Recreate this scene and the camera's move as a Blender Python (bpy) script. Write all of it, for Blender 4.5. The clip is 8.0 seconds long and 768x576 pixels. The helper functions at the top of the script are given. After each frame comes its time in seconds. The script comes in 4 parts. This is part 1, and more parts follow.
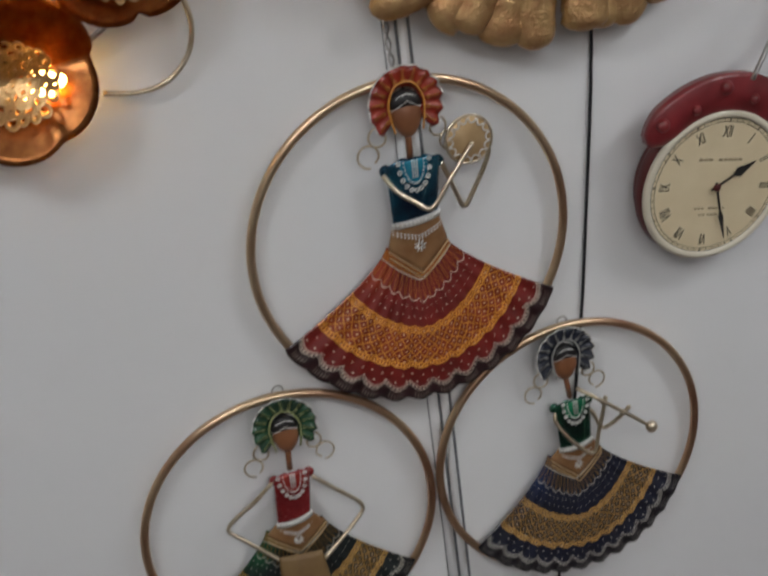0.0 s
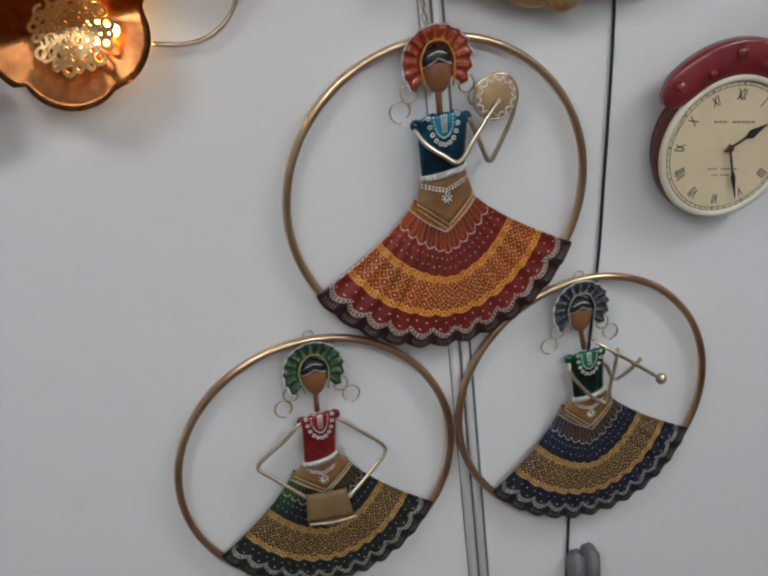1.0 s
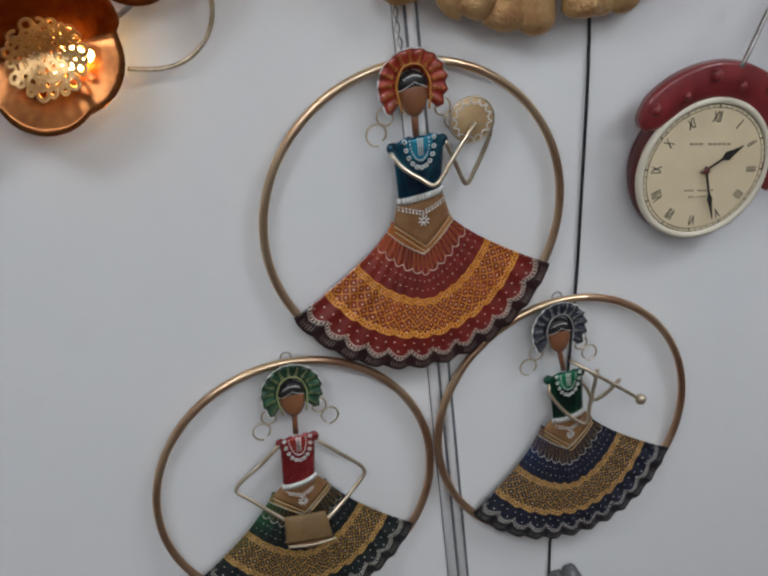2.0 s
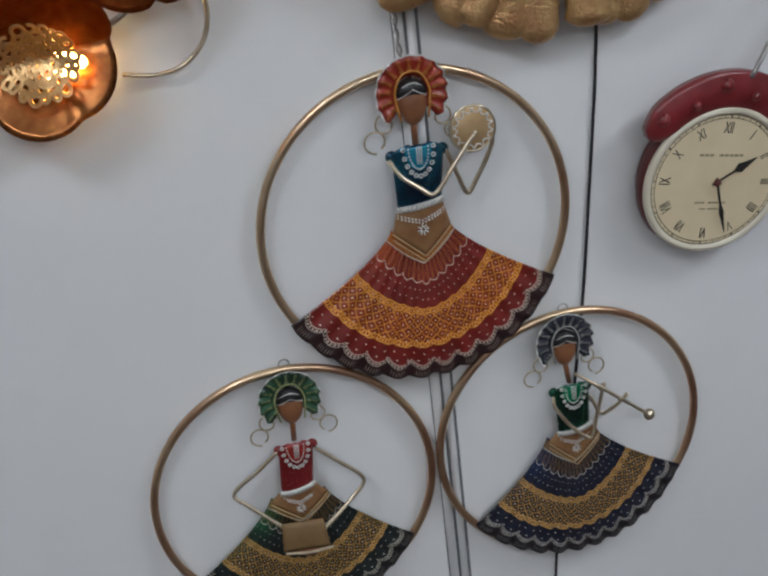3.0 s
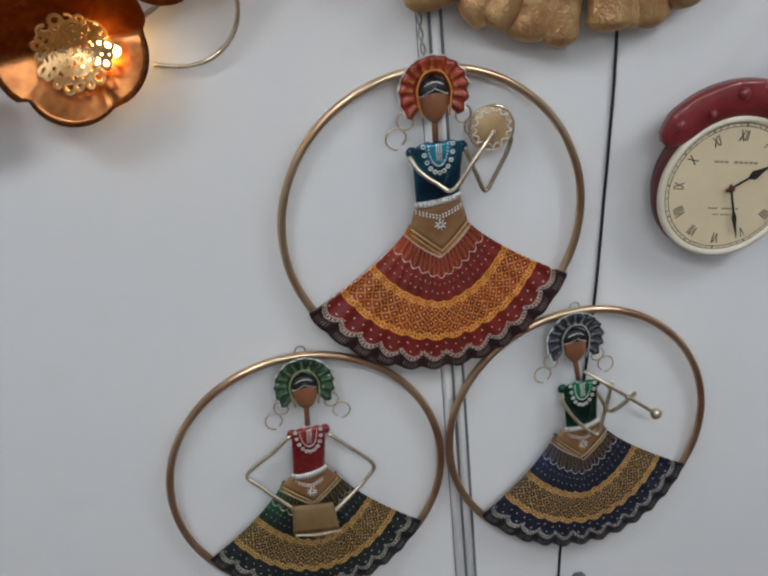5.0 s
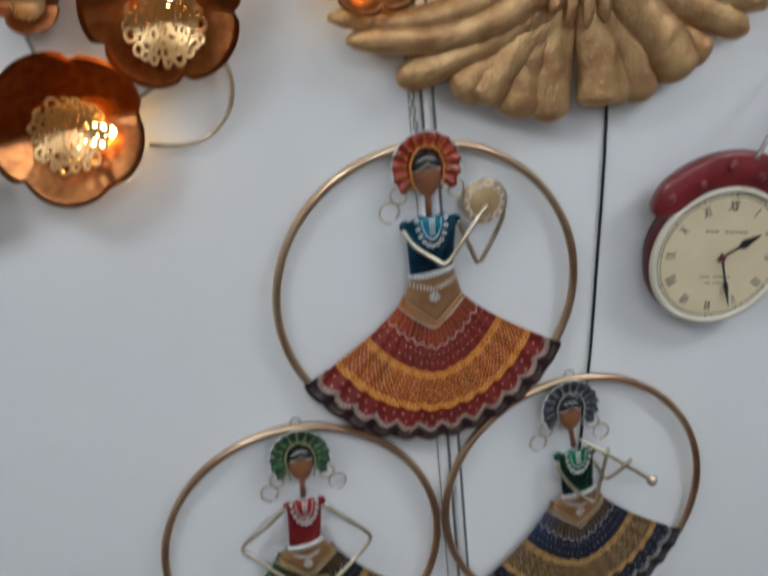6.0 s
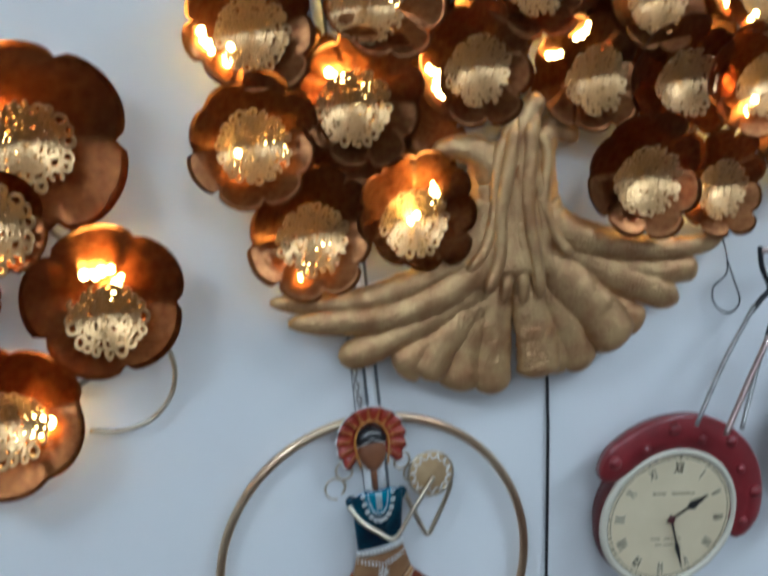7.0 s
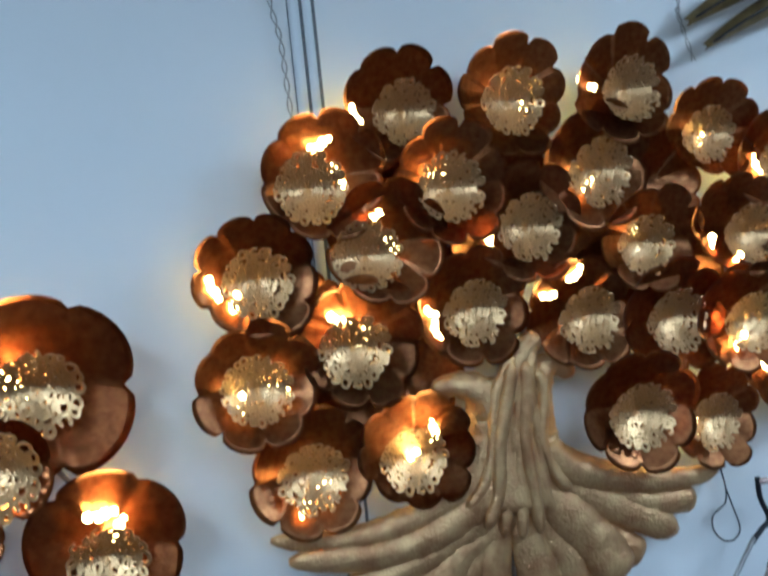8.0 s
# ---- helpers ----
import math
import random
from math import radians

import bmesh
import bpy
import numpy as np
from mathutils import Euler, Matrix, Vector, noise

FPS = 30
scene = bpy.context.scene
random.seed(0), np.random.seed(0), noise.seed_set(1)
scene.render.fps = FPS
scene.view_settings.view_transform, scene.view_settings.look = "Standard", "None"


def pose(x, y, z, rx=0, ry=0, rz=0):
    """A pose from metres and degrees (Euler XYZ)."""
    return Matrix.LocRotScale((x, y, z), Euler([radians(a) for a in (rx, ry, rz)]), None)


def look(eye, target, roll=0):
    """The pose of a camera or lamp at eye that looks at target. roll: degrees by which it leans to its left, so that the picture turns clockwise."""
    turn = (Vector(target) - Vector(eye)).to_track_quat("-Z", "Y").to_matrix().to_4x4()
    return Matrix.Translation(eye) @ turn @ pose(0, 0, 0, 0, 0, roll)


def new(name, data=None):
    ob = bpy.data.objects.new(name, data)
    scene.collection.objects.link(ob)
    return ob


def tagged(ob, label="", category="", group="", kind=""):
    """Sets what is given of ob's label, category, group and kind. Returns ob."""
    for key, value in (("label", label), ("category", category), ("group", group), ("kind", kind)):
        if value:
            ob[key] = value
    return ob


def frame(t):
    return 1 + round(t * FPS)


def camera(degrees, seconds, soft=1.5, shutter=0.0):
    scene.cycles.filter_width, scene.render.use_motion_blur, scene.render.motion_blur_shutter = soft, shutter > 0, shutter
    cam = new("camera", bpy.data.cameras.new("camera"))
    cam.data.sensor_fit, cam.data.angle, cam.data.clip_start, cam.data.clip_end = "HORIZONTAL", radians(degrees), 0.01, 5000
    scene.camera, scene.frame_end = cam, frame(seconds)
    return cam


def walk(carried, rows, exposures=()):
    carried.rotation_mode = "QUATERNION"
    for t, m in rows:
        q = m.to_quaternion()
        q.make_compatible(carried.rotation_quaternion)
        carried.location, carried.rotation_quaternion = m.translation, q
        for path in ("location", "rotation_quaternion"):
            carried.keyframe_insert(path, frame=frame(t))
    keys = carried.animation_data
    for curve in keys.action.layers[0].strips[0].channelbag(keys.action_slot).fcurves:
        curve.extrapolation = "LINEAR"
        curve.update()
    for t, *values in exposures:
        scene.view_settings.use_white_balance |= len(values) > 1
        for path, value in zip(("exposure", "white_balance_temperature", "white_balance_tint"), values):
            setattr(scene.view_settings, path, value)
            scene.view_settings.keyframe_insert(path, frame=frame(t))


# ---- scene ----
cam = camera(40.0, 8.0, soft=2.4, shutter=0.5)
PATH = [
    (0, (-0.31, -1.162, 2.099), (0.1, 0.605, 1.256), -7.7),
    (0.5, (-0.36, -1.197, 2.093), (0.054, 0.549, 1.208), -6.9),
    (1, (-0.368, -1.223, 2.095), (0.039, 0.528, 1.219), -6.7),
    (1.5, (-0.366, -1.227, 2.101), (0.067, 0.526, 1.241), -6.6),
    (3, (-0.268, -1.228, 2.104), (0.049, 0.555, 1.256), -7.0),
    (3.5, (-0.248, -1.237, 2.111), (-0.001, 0.555, 1.257), -7.1),
    (4, (-0.27, -1.252, 2.109), (-0.004, 0.54, 1.262), -6.3),
    (5.5, (-0.263, -1.262, 2.132), (0.009, 0.523, 1.271), -5.3),
    (6, (-0.262, -1.251, 2.155), (0.037, 0.564, 1.37), -5.7),
    (6.5, (-0.255, -1.239, 2.191), (0.123, 0.641, 1.621), -6.6),
    (7, (-0.241, -1.225, 2.241), (0.21, 0.674, 1.804), -6.0),
    (7.5, (-0.232, -1.235, 2.287), (0.248, 0.691, 2.036), -5.9),
    (8, (-0.229, -1.245, 2.336), (0.251, 0.691, 2.195), -5.9),
]
walk(cam, [(t, look(eye, target, roll)) for t, eye, target, roll in PATH], exposures=[(0.0, 0.48, 6750, 13), (0.5, 0.63, 6650, 12), (1.5, 0.74, 6500, 12), (3.0, 0.62, 6250, 11), (3.5, 0.60, 6250, 11), (4.2, 0.74, 6350, 11), (5.5, 0.83, 6400, 11), (6.5, 0.76, 5800, 6), (7.2, 0.77, 5200, 2), (8.0, 0.74, 4750, -1)])

# ---- light: a shop hall lit by ceiling panels ----
world = bpy.data.worlds.new("world")
scene.world = world
world.use_nodes = True
world.node_tree.nodes["Background"].inputs[0].default_value = (0.5, 0.6, 0.75, 1)
world.node_tree.nodes["Background"].inputs[1].default_value = 0.1

ROOM_X0, ROOM_X1, ROOM_Y0, ROOM_Z1 = -2.6, 2.6, -4.6, 3.15
PANELS = [(1.5, -1.3, 9.5), (-1.1, -1.3, 5.2), (0.1, -2.2, 3.0), (1.0, -3.1, 4.6), (-1.2, -3.2, 4.8), (-0.1, -4.0, 3.4)]
for px_, py_, watts in PANELS:
    lamp = bpy.data.lights.new("panel_light", "AREA")
    lamp.shape, lamp.size, lamp.size_y, lamp.energy, lamp.color = "RECTANGLE", 0.56, 0.56, watts, (0.88, 0.95, 1.0)
    new("panel_light", lamp).matrix_world = pose(px_, py_, ROOM_Z1 - 0.045, 0, 0, 0)


# ---- materials ----
class Nodes:
    """Short hand for a node tree."""

    def __init__(self, name):
        self.mat = bpy.data.materials.new(name)
        self.mat.use_nodes = True
        self.tree = self.mat.node_tree
        self.bsdf = self.tree.nodes["Principled BSDF"]

    def node(self, kind):
        return self.tree.nodes.new(kind)

    def link(self, a, b):
        self.tree.links.new(a, b)

    def math(self, op, a, b=0.0, c=0.0):
        n = self.node("ShaderNodeMath")
        n.operation = op
        for i, v in enumerate((a, b, c)):
            if isinstance(v, (int, float)):
                n.inputs[i].default_value = v
            else:
                self.link(v, n.inputs[i])
        return n.outputs[0]

    def mix(self, fac, a, b):
        n = self.node("ShaderNodeMix")
        n.data_type = "RGBA"
        for i, v in ((0, fac), (6, a), (7, b)):
            if isinstance(v, tuple):
                n.inputs[i].default_value = (*v, 1)
            elif isinstance(v, (int, float)):
                n.inputs[i].default_value = v
            else:
                self.link(v, n.inputs[i])
        return n.outputs[2]

    def noise(self, scale, detail=4.0, rough=0.55, coord="Object"):
        t = self.node("ShaderNodeTexCoord")
        n = self.node("ShaderNodeTexNoise")
        n.inputs["Scale"].default_value, n.inputs["Detail"].default_value, n.inputs["Roughness"].default_value = scale, detail, rough
        self.link(t.outputs[coord], n.inputs["Vector"])
        return n.outputs[0]

    def ramp(self, value, lo, hi):
        n = self.node("ShaderNodeMapRange")
        n.inputs[1].default_value, n.inputs[2].default_value = lo, hi
        self.link(value, n.inputs[0])
        return n.outputs[0]

    def bump(self, height, strength=0.3, distance=0.002):
        n = self.node("ShaderNodeBump")
        n.inputs["Strength"].default_value, n.inputs["Distance"].default_value = strength, distance
        self.link(height, n.inputs["Height"])
        self.link(n.outputs[0], self.bsdf.inputs["Normal"])

    def put(self, color=None, rough=None, metal=0.0, coat=0.0):
        for key, v in (("Base Color", color), ("Roughness", rough), ("Metallic", metal), ("Coat Weight", coat)):
            if v is None:
                continue
            if isinstance(v, tuple):
                self.bsdf.inputs[key].default_value = (*v, 1)
            elif isinstance(v, (int, float)):
                self.bsdf.inputs[key].default_value = v
            else:
                self.link(v, self.bsdf.inputs[key])
        return self.mat


def worn(name, a, b, rough=(0.35, 0.6), metal=0.0, scale=60, fine=600, relief=0.25, coat=0.0, deep=0.001):
    """A surface that wanders between two colours, with fine relief."""
    m = Nodes(name)
    big, small = m.noise(scale), m.noise(fine, 3)
    col = m.mix(m.ramp(big, 0.35, 0.68), a, b)
    r = m.math("ADD", m.math("MULTIPLY", small, rough[1] - rough[0]), rough[0])
    m.bump(m.math("ADD", m.math("MULTIPLY", big, 0.6), small), relief, deep)
    return m.put(col, r, metal, coat)


def plain(name, a, rough=0.5, metal=0.0, vary=0.82):
    return worn(name, a, tuple(c * vary for c in a), (rough * 0.8, min(1, rough * 1.2)), metal, 120, 900, 0.12)


def wall_paint():
    m = Nodes("wall_paint")
    big, mid, small = m.noise(1.3, 5), m.noise(14, 5, 0.6), m.noise(420, 3)
    col = m.mix(m.ramp(big, 0.35, 0.7), (0.79, 0.79, 0.785), (0.75, 0.755, 0.76))
    col = m.mix(m.math("MULTIPLY", m.ramp(mid, 0.55, 0.8), 0.25), col, (0.69, 0.69, 0.68))
    m.bump(m.math("ADD", m.math("MULTIPLY", mid, 1.5), m.math("MULTIPLY", small, 0.5)), 0.12, 0.0015)
    return m.put(col, 0.42)


def skirt_paint(name, ground, lace, lattice_ground, lattice, hem, glint, side_sheen):
    """Hand-painted tiers, with a sheen on the left put into the colour: u runs round the skirt, v from the waist to the
    hem.
    """
    m = Nodes(name)
    uv = m.node("ShaderNodeTexCoord").outputs["UV"]
    sep = m.node("ShaderNodeSeparateXYZ")
    m.link(uv, sep.inputs[0])
    u, v = sep.outputs[0], sep.outputs[1]
    wob = m.math("MULTIPLY", m.math("SUBTRACT", m.noise(70, 2), 0.5), 0.012)
    v = m.math("ADD", v, wob)

    def above(x, edge):
        return m.math("GREATER_THAN", x, edge)

    def band(x, lo, hi):
        return m.math("MULTIPLY", m.math("GREATER_THAN", x, lo), m.math("LESS_THAN", x, hi))

    def wave(count, x):
        return m.math("ABSOLUTE", m.math("SINE", m.math("MULTIPLY", x, math.pi * count)))

    def dots(nu, nv, size):
        a = m.math("SUBTRACT", m.math("FRACT", m.math("MULTIPLY", u, nu)), 0.5)
        row = m.math("MULTIPLY", v, nv)
        shift = m.math("MULTIPLY", m.math("MODULO", m.math("FLOOR", row), 2.0), 0.5)
        a = m.math("SUBTRACT", m.math("FRACT", m.math("ADD", m.math("MULTIPLY", u, nu), shift)), 0.5)
        b = m.math("SUBTRACT", m.math("FRACT", row), 0.5)
        d = m.math("ADD", m.math("MULTIPLY", a, a), m.math("MULTIPLY", b, b))
        return m.math("LESS_THAN", d, size)

    def line(x, at, half):
        return m.math("LESS_THAN", m.math("ABSOLUTE", m.math("SUBTRACT", x, at)), half)

    col = m.mix(m.ramp(m.noise(35), 0.3, 0.7), ground, tuple(c * 0.6 for c in ground))
    # light caught on the left side, mixed into the colour as a brighter tint
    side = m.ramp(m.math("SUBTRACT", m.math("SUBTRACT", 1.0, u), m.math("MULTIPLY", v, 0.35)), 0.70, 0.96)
    col = m.mix(m.math("MULTIPLY", side, m.ramp(m.noise(18), 0.3, 0.6)), col, side_sheen)
    # under the belt: a row of petal loops, closed by a scalloped white line, then dots
    def loop(count, lo, hi):
        a = m.math("ABSOLUTE", m.math("SUBTRACT", m.math("FRACT", m.math("MULTIPLY", u, count)), 0.5))
        b = m.math("DIVIDE", m.math("SUBTRACT", v, lo), hi - lo)
        d = m.math("ADD", m.math("MULTIPLY", a, 2.6), m.math("ABSOLUTE", m.math("SUBTRACT", b, 0.5)))
        return m.math("MULTIPLY", line(d, 0.62, 0.17), band(v, lo, hi))
    col = m.mix(m.math("MULTIPLY", loop(20, 0.11, 0.235), 0.45), col, lace)
    col = m.mix(m.math("MULTIPLY", band(v, 0.012, 0.095), 0.35), col, lace)
    col = m.mix(m.math("MULTIPLY", loop(26, 0.015, 0.092), 1.0), col, lattice)
    col = m.mix(m.math("MULTIPLY", line(v, 0.100, 0.006), 0.85), col, glint)
    sc0 = m.math("SUBTRACT", v, m.math("MULTIPLY", wave(11, u), 0.03))
    col = m.mix(m.math("MULTIPLY", line(sc0, 0.225, 0.0045), 0.8), col, glint)
    col = m.mix(m.math("MULTIPLY", dots(24, 15, 0.007), band(v, 0.28, 0.42)), col, glint)
    # lattice tier
    body = band(v, 0.43, 0.735)
    col = m.mix(body, col, m.mix(m.ramp(m.noise(30), 0.35, 0.7), lattice_ground, tuple(c * 1.5 for c in lattice_ground)))
    # the same left-hand sheen tinted over the lattice
    col = m.mix(m.math("MULTIPLY", m.math("MULTIPLY", side, body), 0.6), col, side_sheen)
    bend = m.math("MULTIPLY", m.math("SUBTRACT", m.noise(60, 2), 0.5), 0.6)
    ua, vb = m.math("ADD", m.math("MULTIPLY", u, 21), bend), m.math("MULTIPLY", v, 13)
    d1 = m.math("FRACT", m.math("ADD", ua, vb))
    d2 = m.math("FRACT", m.math("ADD", m.math("SUBTRACT", ua, vb), 20.0))
    net = m.math("MAXIMUM", line(d1, 0.5, 0.062), line(d2, 0.5, 0.062))
    ink = m.mix(m.ramp(m.noise(240), 0.4, 0.65), lattice, tuple(c * 0.7 for c in lattice))
    col = m.mix(m.math("MULTIPLY", net, body), col, ink)
    e1, e2 = m.math("FRACT", m.math("ADD", d1, 0.5)), m.math("FRACT", m.math("ADD", d2, 0.5))
    col = m.mix(m.math("MULTIPLY", m.math("MULTIPLY", line(e1, 0.5, 0.11), line(e2, 0.5, 0.11)), body), col, tuple(0.45 * a + 0.5 * b for a, b in zip(lattice, glint)))
    for at in (0.435, 0.475, 0.70, 0.735):
        sc = m.math("SUBTRACT", v, m.math("MULTIPLY", wave(24, u), 0.004))
        col = m.mix(line(sc, at, 0.0048), col, lattice)
    for at in (0.458, 0.720):
        col = m.mix(m.math("MULTIPLY", line(v, at, 0.011), m.math("GREATER_THAN", m.math("FRACT", m.math("MULTIPLY", u, 80)), 0.5)), col, lattice)
    # dotted tier, scalloped silver lines and the dark hem
    col = m.mix(m.math("MULTIPLY", dots(26, 17, 0.008), band(v, 0.76, 0.86)), col, glint)
    edge = m.math("SUBTRACT", v, m.math("MULTIPLY", wave(12, u), 0.035))
    col = m.mix(above(edge, 0.865), col, m.mix(m.ramp(m.noise(70), 0.35, 0.65), hem, tuple(c * 0.45 for c in hem)))
    col = m.mix(m.math("MULTIPLY", line(edge, 0.856, 0.004), 0.8), col, glint)
    col = m.mix(m.math("MULTIPLY", line(edge, 0.872, 0.006), m.math("GREATER_THAN", m.math("FRACT", m.math("MULTIPLY", u, 90)), 0.45)), col, glint)
    col = m.mix(m.math("MULTIPLY", line(edge, 0.887, 0.003), 0.75), col, glint)
    rays = m.math("GREATER_THAN", m.math("FRACT", m.math("MULTIPLY", u, 120)), 0.62)
    tuft = m.math("MULTIPLY", rays, m.math("MULTIPLY", band(edge, 0.915, 0.955), m.math("GREATER_THAN", wave(12, u), 0.62)))
    col = m.mix(m.math("MULTIPLY", tuft, 0.22), col, glint)
    m.bump(m.noise(500, 2), 0.1, 0.0006)
    return m.put(col, 0.33, 0.0, 0.25)


WALL = wall_paint()
CEILING = worn("ceiling_paint", (0.84, 0.84, 0.82), (0.79, 0.79, 0.78), (0.7, 0.9), scale=3, fine=200)
FLOOR = worn("floor_tile", (0.070, 0.043, 0.036), (0.048, 0.030, 0.025), (0.3, 0.5), scale=5, fine=90)
FAR_WALL = worn("dull_wall_paint", (0.34, 0.32, 0.30), (0.26, 0.24, 0.23), (0.6, 0.8), scale=3, fine=90)
STRIP = plain("white_plastic", (0.86, 0.865, 0.87), 0.35, vary=0.96)
STRIP_GAP = plain("gap_grey", (0.17, 0.18, 0.19), 0.6)
HOOP = worn("antique_gold", (0.74, 0.60, 0.40), (0.52, 0.31, 0.185), (0.26, 0.34), 0.92, 7, 400, 0.04)
WIRE_GOLD = worn("gold_wire", (0.70, 0.62, 0.48), (0.52, 0.42, 0.28), (0.22, 0.36), 0.9, 50, 700, 0.1)
WIRE_GREY = worn("steel_wire", (0.45, 0.44, 0.42), (0.3, 0.29, 0.28), (0.3, 0.45), 0.85, 60, 700, 0.1)
CABLE = plain("black_rubber", (0.012, 0.012, 0.014), 0.5)
SKIN = worn("brown_enamel", (0.26, 0.105, 0.045), (0.19, 0.07, 0.03), (0.3, 0.45), 0, 30, 500, 0.1, 0.3)
MIDRIFF = worn("gold_brown_enamel", (0.36, 0.2, 0.09), (0.24, 0.11, 0.045), (0.3, 0.45), 0.25, 22, 500, 0.1, 0.3)
HAIR = plain("black_enamel", (0.012, 0.011, 0.012), 0.35)
WHITE = plain("white_enamel", (0.75, 0.74, 0.70), 0.4)
BRASS = worn("brass_sheet", (0.56, 0.39, 0.21), (0.46, 0.30, 0.14), (0.35, 0.5), 0.4, 40, 600, 0.15)
RESIN = worn("gilded_resin", (0.64, 0.42, 0.19), (0.41, 0.205, 0.085), (0.26, 0.42), 0.68, 30, 240, 0.85, 0.0, 0.0024)
COPPER = worn("lacquered_copper", (0.40, 0.178, 0.066), (0.27, 0.107, 0.040), (0.24, 0.38), 1.0, 9, 300, 0.05, 0.0)
# copy of the copper for the spray flowers, LED glow put into its colour
LED_LIT_COPPER = worn("led_lit_lacquered_copper", (0.48, 0.192, 0.062), (0.33, 0.118, 0.042), (0.22, 0.34), 1.0, 9, 300, 0.05, 0.0)
COPPER_HOOP = worn("antique_copper_gold", (0.70, 0.53, 0.34), (0.46, 0.225, 0.14), (0.25, 0.34), 0.92, 7, 400, 0.04)
FILIGREE = worn("pale_gold", (0.78, 0.53, 0.26), (0.58, 0.35, 0.15), (0.24, 0.38), 1.0, 50, 700, 0.12)
RED_TIN = worn("red_enamel", (0.235, 0.024, 0.028), (0.17, 0.016, 0.019), (0.28, 0.42), 0.0, 30, 600, 0.12, 0.4)
DARK_TIN = worn("dark_red_enamel", (0.115, 0.020, 0.019), (0.075, 0.012, 0.012), (0.4, 0.55), 0.0, 30, 600, 0.12, 0.05)
DIAL = worn("cream_paper", (0.74, 0.62, 0.41), (0.69, 0.57, 0.365), (0.5, 0.7), 0.0, 18, 500, 0.04)
DIAL_RIM = worn("cream_enamel", (0.70, 0.65, 0.52), (0.64, 0.58, 0.46), (0.3, 0.45), 0.0, 18, 500, 0.06)
INK = plain("black_print", (0.02, 0.018, 0.016), 0.6)
FADED_INK = plain("brown_print", (0.36, 0.28, 0.17), 0.7)


def lamp_material():
    m = Nodes("warm_led")
    m.bsdf.inputs["Emission Color"].default_value = (1.0, 0.64, 0.17, 1)
    m.bsdf.inputs["Emission Strength"].default_value = 20
    return m.put((0.9, 0.7, 0.4), 0.3)


LED = lamp_material()
PANEL_GLOW = Nodes("panel_diffuser")
PANEL_GLOW.bsdf.inputs["Emission Color"].default_value = (0.93, 0.97, 1, 1)
PANEL_GLOW.bsdf.inputs["Emission Strength"].default_value = 5.0
PANEL_GLOW = PANEL_GLOW.put((0.8, 0.8, 0.8), 0.5)
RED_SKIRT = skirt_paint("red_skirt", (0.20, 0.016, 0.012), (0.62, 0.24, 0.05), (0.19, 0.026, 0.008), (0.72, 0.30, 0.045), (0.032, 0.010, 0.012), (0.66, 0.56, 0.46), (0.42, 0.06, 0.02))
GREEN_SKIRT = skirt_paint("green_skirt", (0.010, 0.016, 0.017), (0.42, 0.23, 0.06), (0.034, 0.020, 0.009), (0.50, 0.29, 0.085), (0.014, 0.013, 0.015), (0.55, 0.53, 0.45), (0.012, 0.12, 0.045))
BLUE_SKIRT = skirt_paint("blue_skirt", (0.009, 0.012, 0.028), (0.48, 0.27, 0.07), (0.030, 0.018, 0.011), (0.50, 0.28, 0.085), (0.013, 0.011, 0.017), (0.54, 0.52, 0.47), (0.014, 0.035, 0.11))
BLUE_YOKE = worn("turquoise_enamel", (0.03, 0.33, 0.46), (0.015, 0.15, 0.26), (0.2, 0.3), 0.3, 60, 500, 0.08, 0.4)
RED_YOKE = worn("bright_red_enamel", (0.42, 0.05, 0.035), (0.25, 0.02, 0.02), (0.2, 0.3), 0.2, 60, 500, 0.08, 0.4)
GREEN_YOKE = worn("emerald_enamel", (0.03, 0.36, 0.18), (0.015, 0.14, 0.07), (0.2, 0.3), 0.4, 60, 500, 0.08, 0.4)
OLIVE = worn("olive_gold_enamel", (0.21, 0.130, 0.050), (0.15, 0.082, 0.030), (0.5, 0.65), 0.0, 30, 500, 0.1, 0.0)
GOLD_INK = plain("orange_gold_paint", (0.60, 0.26, 0.05), 0.35)
GREEN_INK = plain("pale_olive_paint", (0.30, 0.33, 0.14), 0.35)
SILVER_INK = plain("silver_paint", (0.34, 0.34, 0.32), 0.35)
GREY_PLASTIC = plain("grey_plastic", (0.16, 0.16, 0.165), 0.5)
DARK_IRON = worn("dark_iron", (0.035, 0.036, 0.042), (0.02, 0.02, 0.024), (0.3, 0.5), 0.7, 60, 500, 0.2)
ROSE_METAL = worn("rose_metal", (0.55, 0.42, 0.38), (0.42, 0.30, 0.27), (0.25, 0.4), 0.85, 60, 500, 0.1)
LEAF_GOLD = worn("leaf_gold", (0.30, 0.22, 0.09), (0.08, 0.05, 0.03), (0.25, 0.42), 0.75, 26, 400, 0.25)
BLUE_TOP = worn("blue_enamel", (0.006, 0.018, 0.045), (0.014, 0.15, 0.24), (0.18, 0.3), 0.7, 24, 500, 0.08, 0.5)
RED_TOP = worn("crimson_enamel", (0.17, 0.012, 0.014), (0.30, 0.03, 0.03), (0.2, 0.32), 0.2, 24, 500, 0.08, 0.5)
GREEN_TOP = worn("green_enamel", (0.008, 0.022, 0.02), (0.015, 0.14, 0.075), (0.18, 0.3), 0.7, 24, 500, 0.08, 0.5)
RED_FAN = worn("red_fan_enamel", (0.34, 0.035, 0.014), (0.25, 0.018, 0.01), (0.25, 0.4), 0.1, 40, 500, 0.1, 0.4)
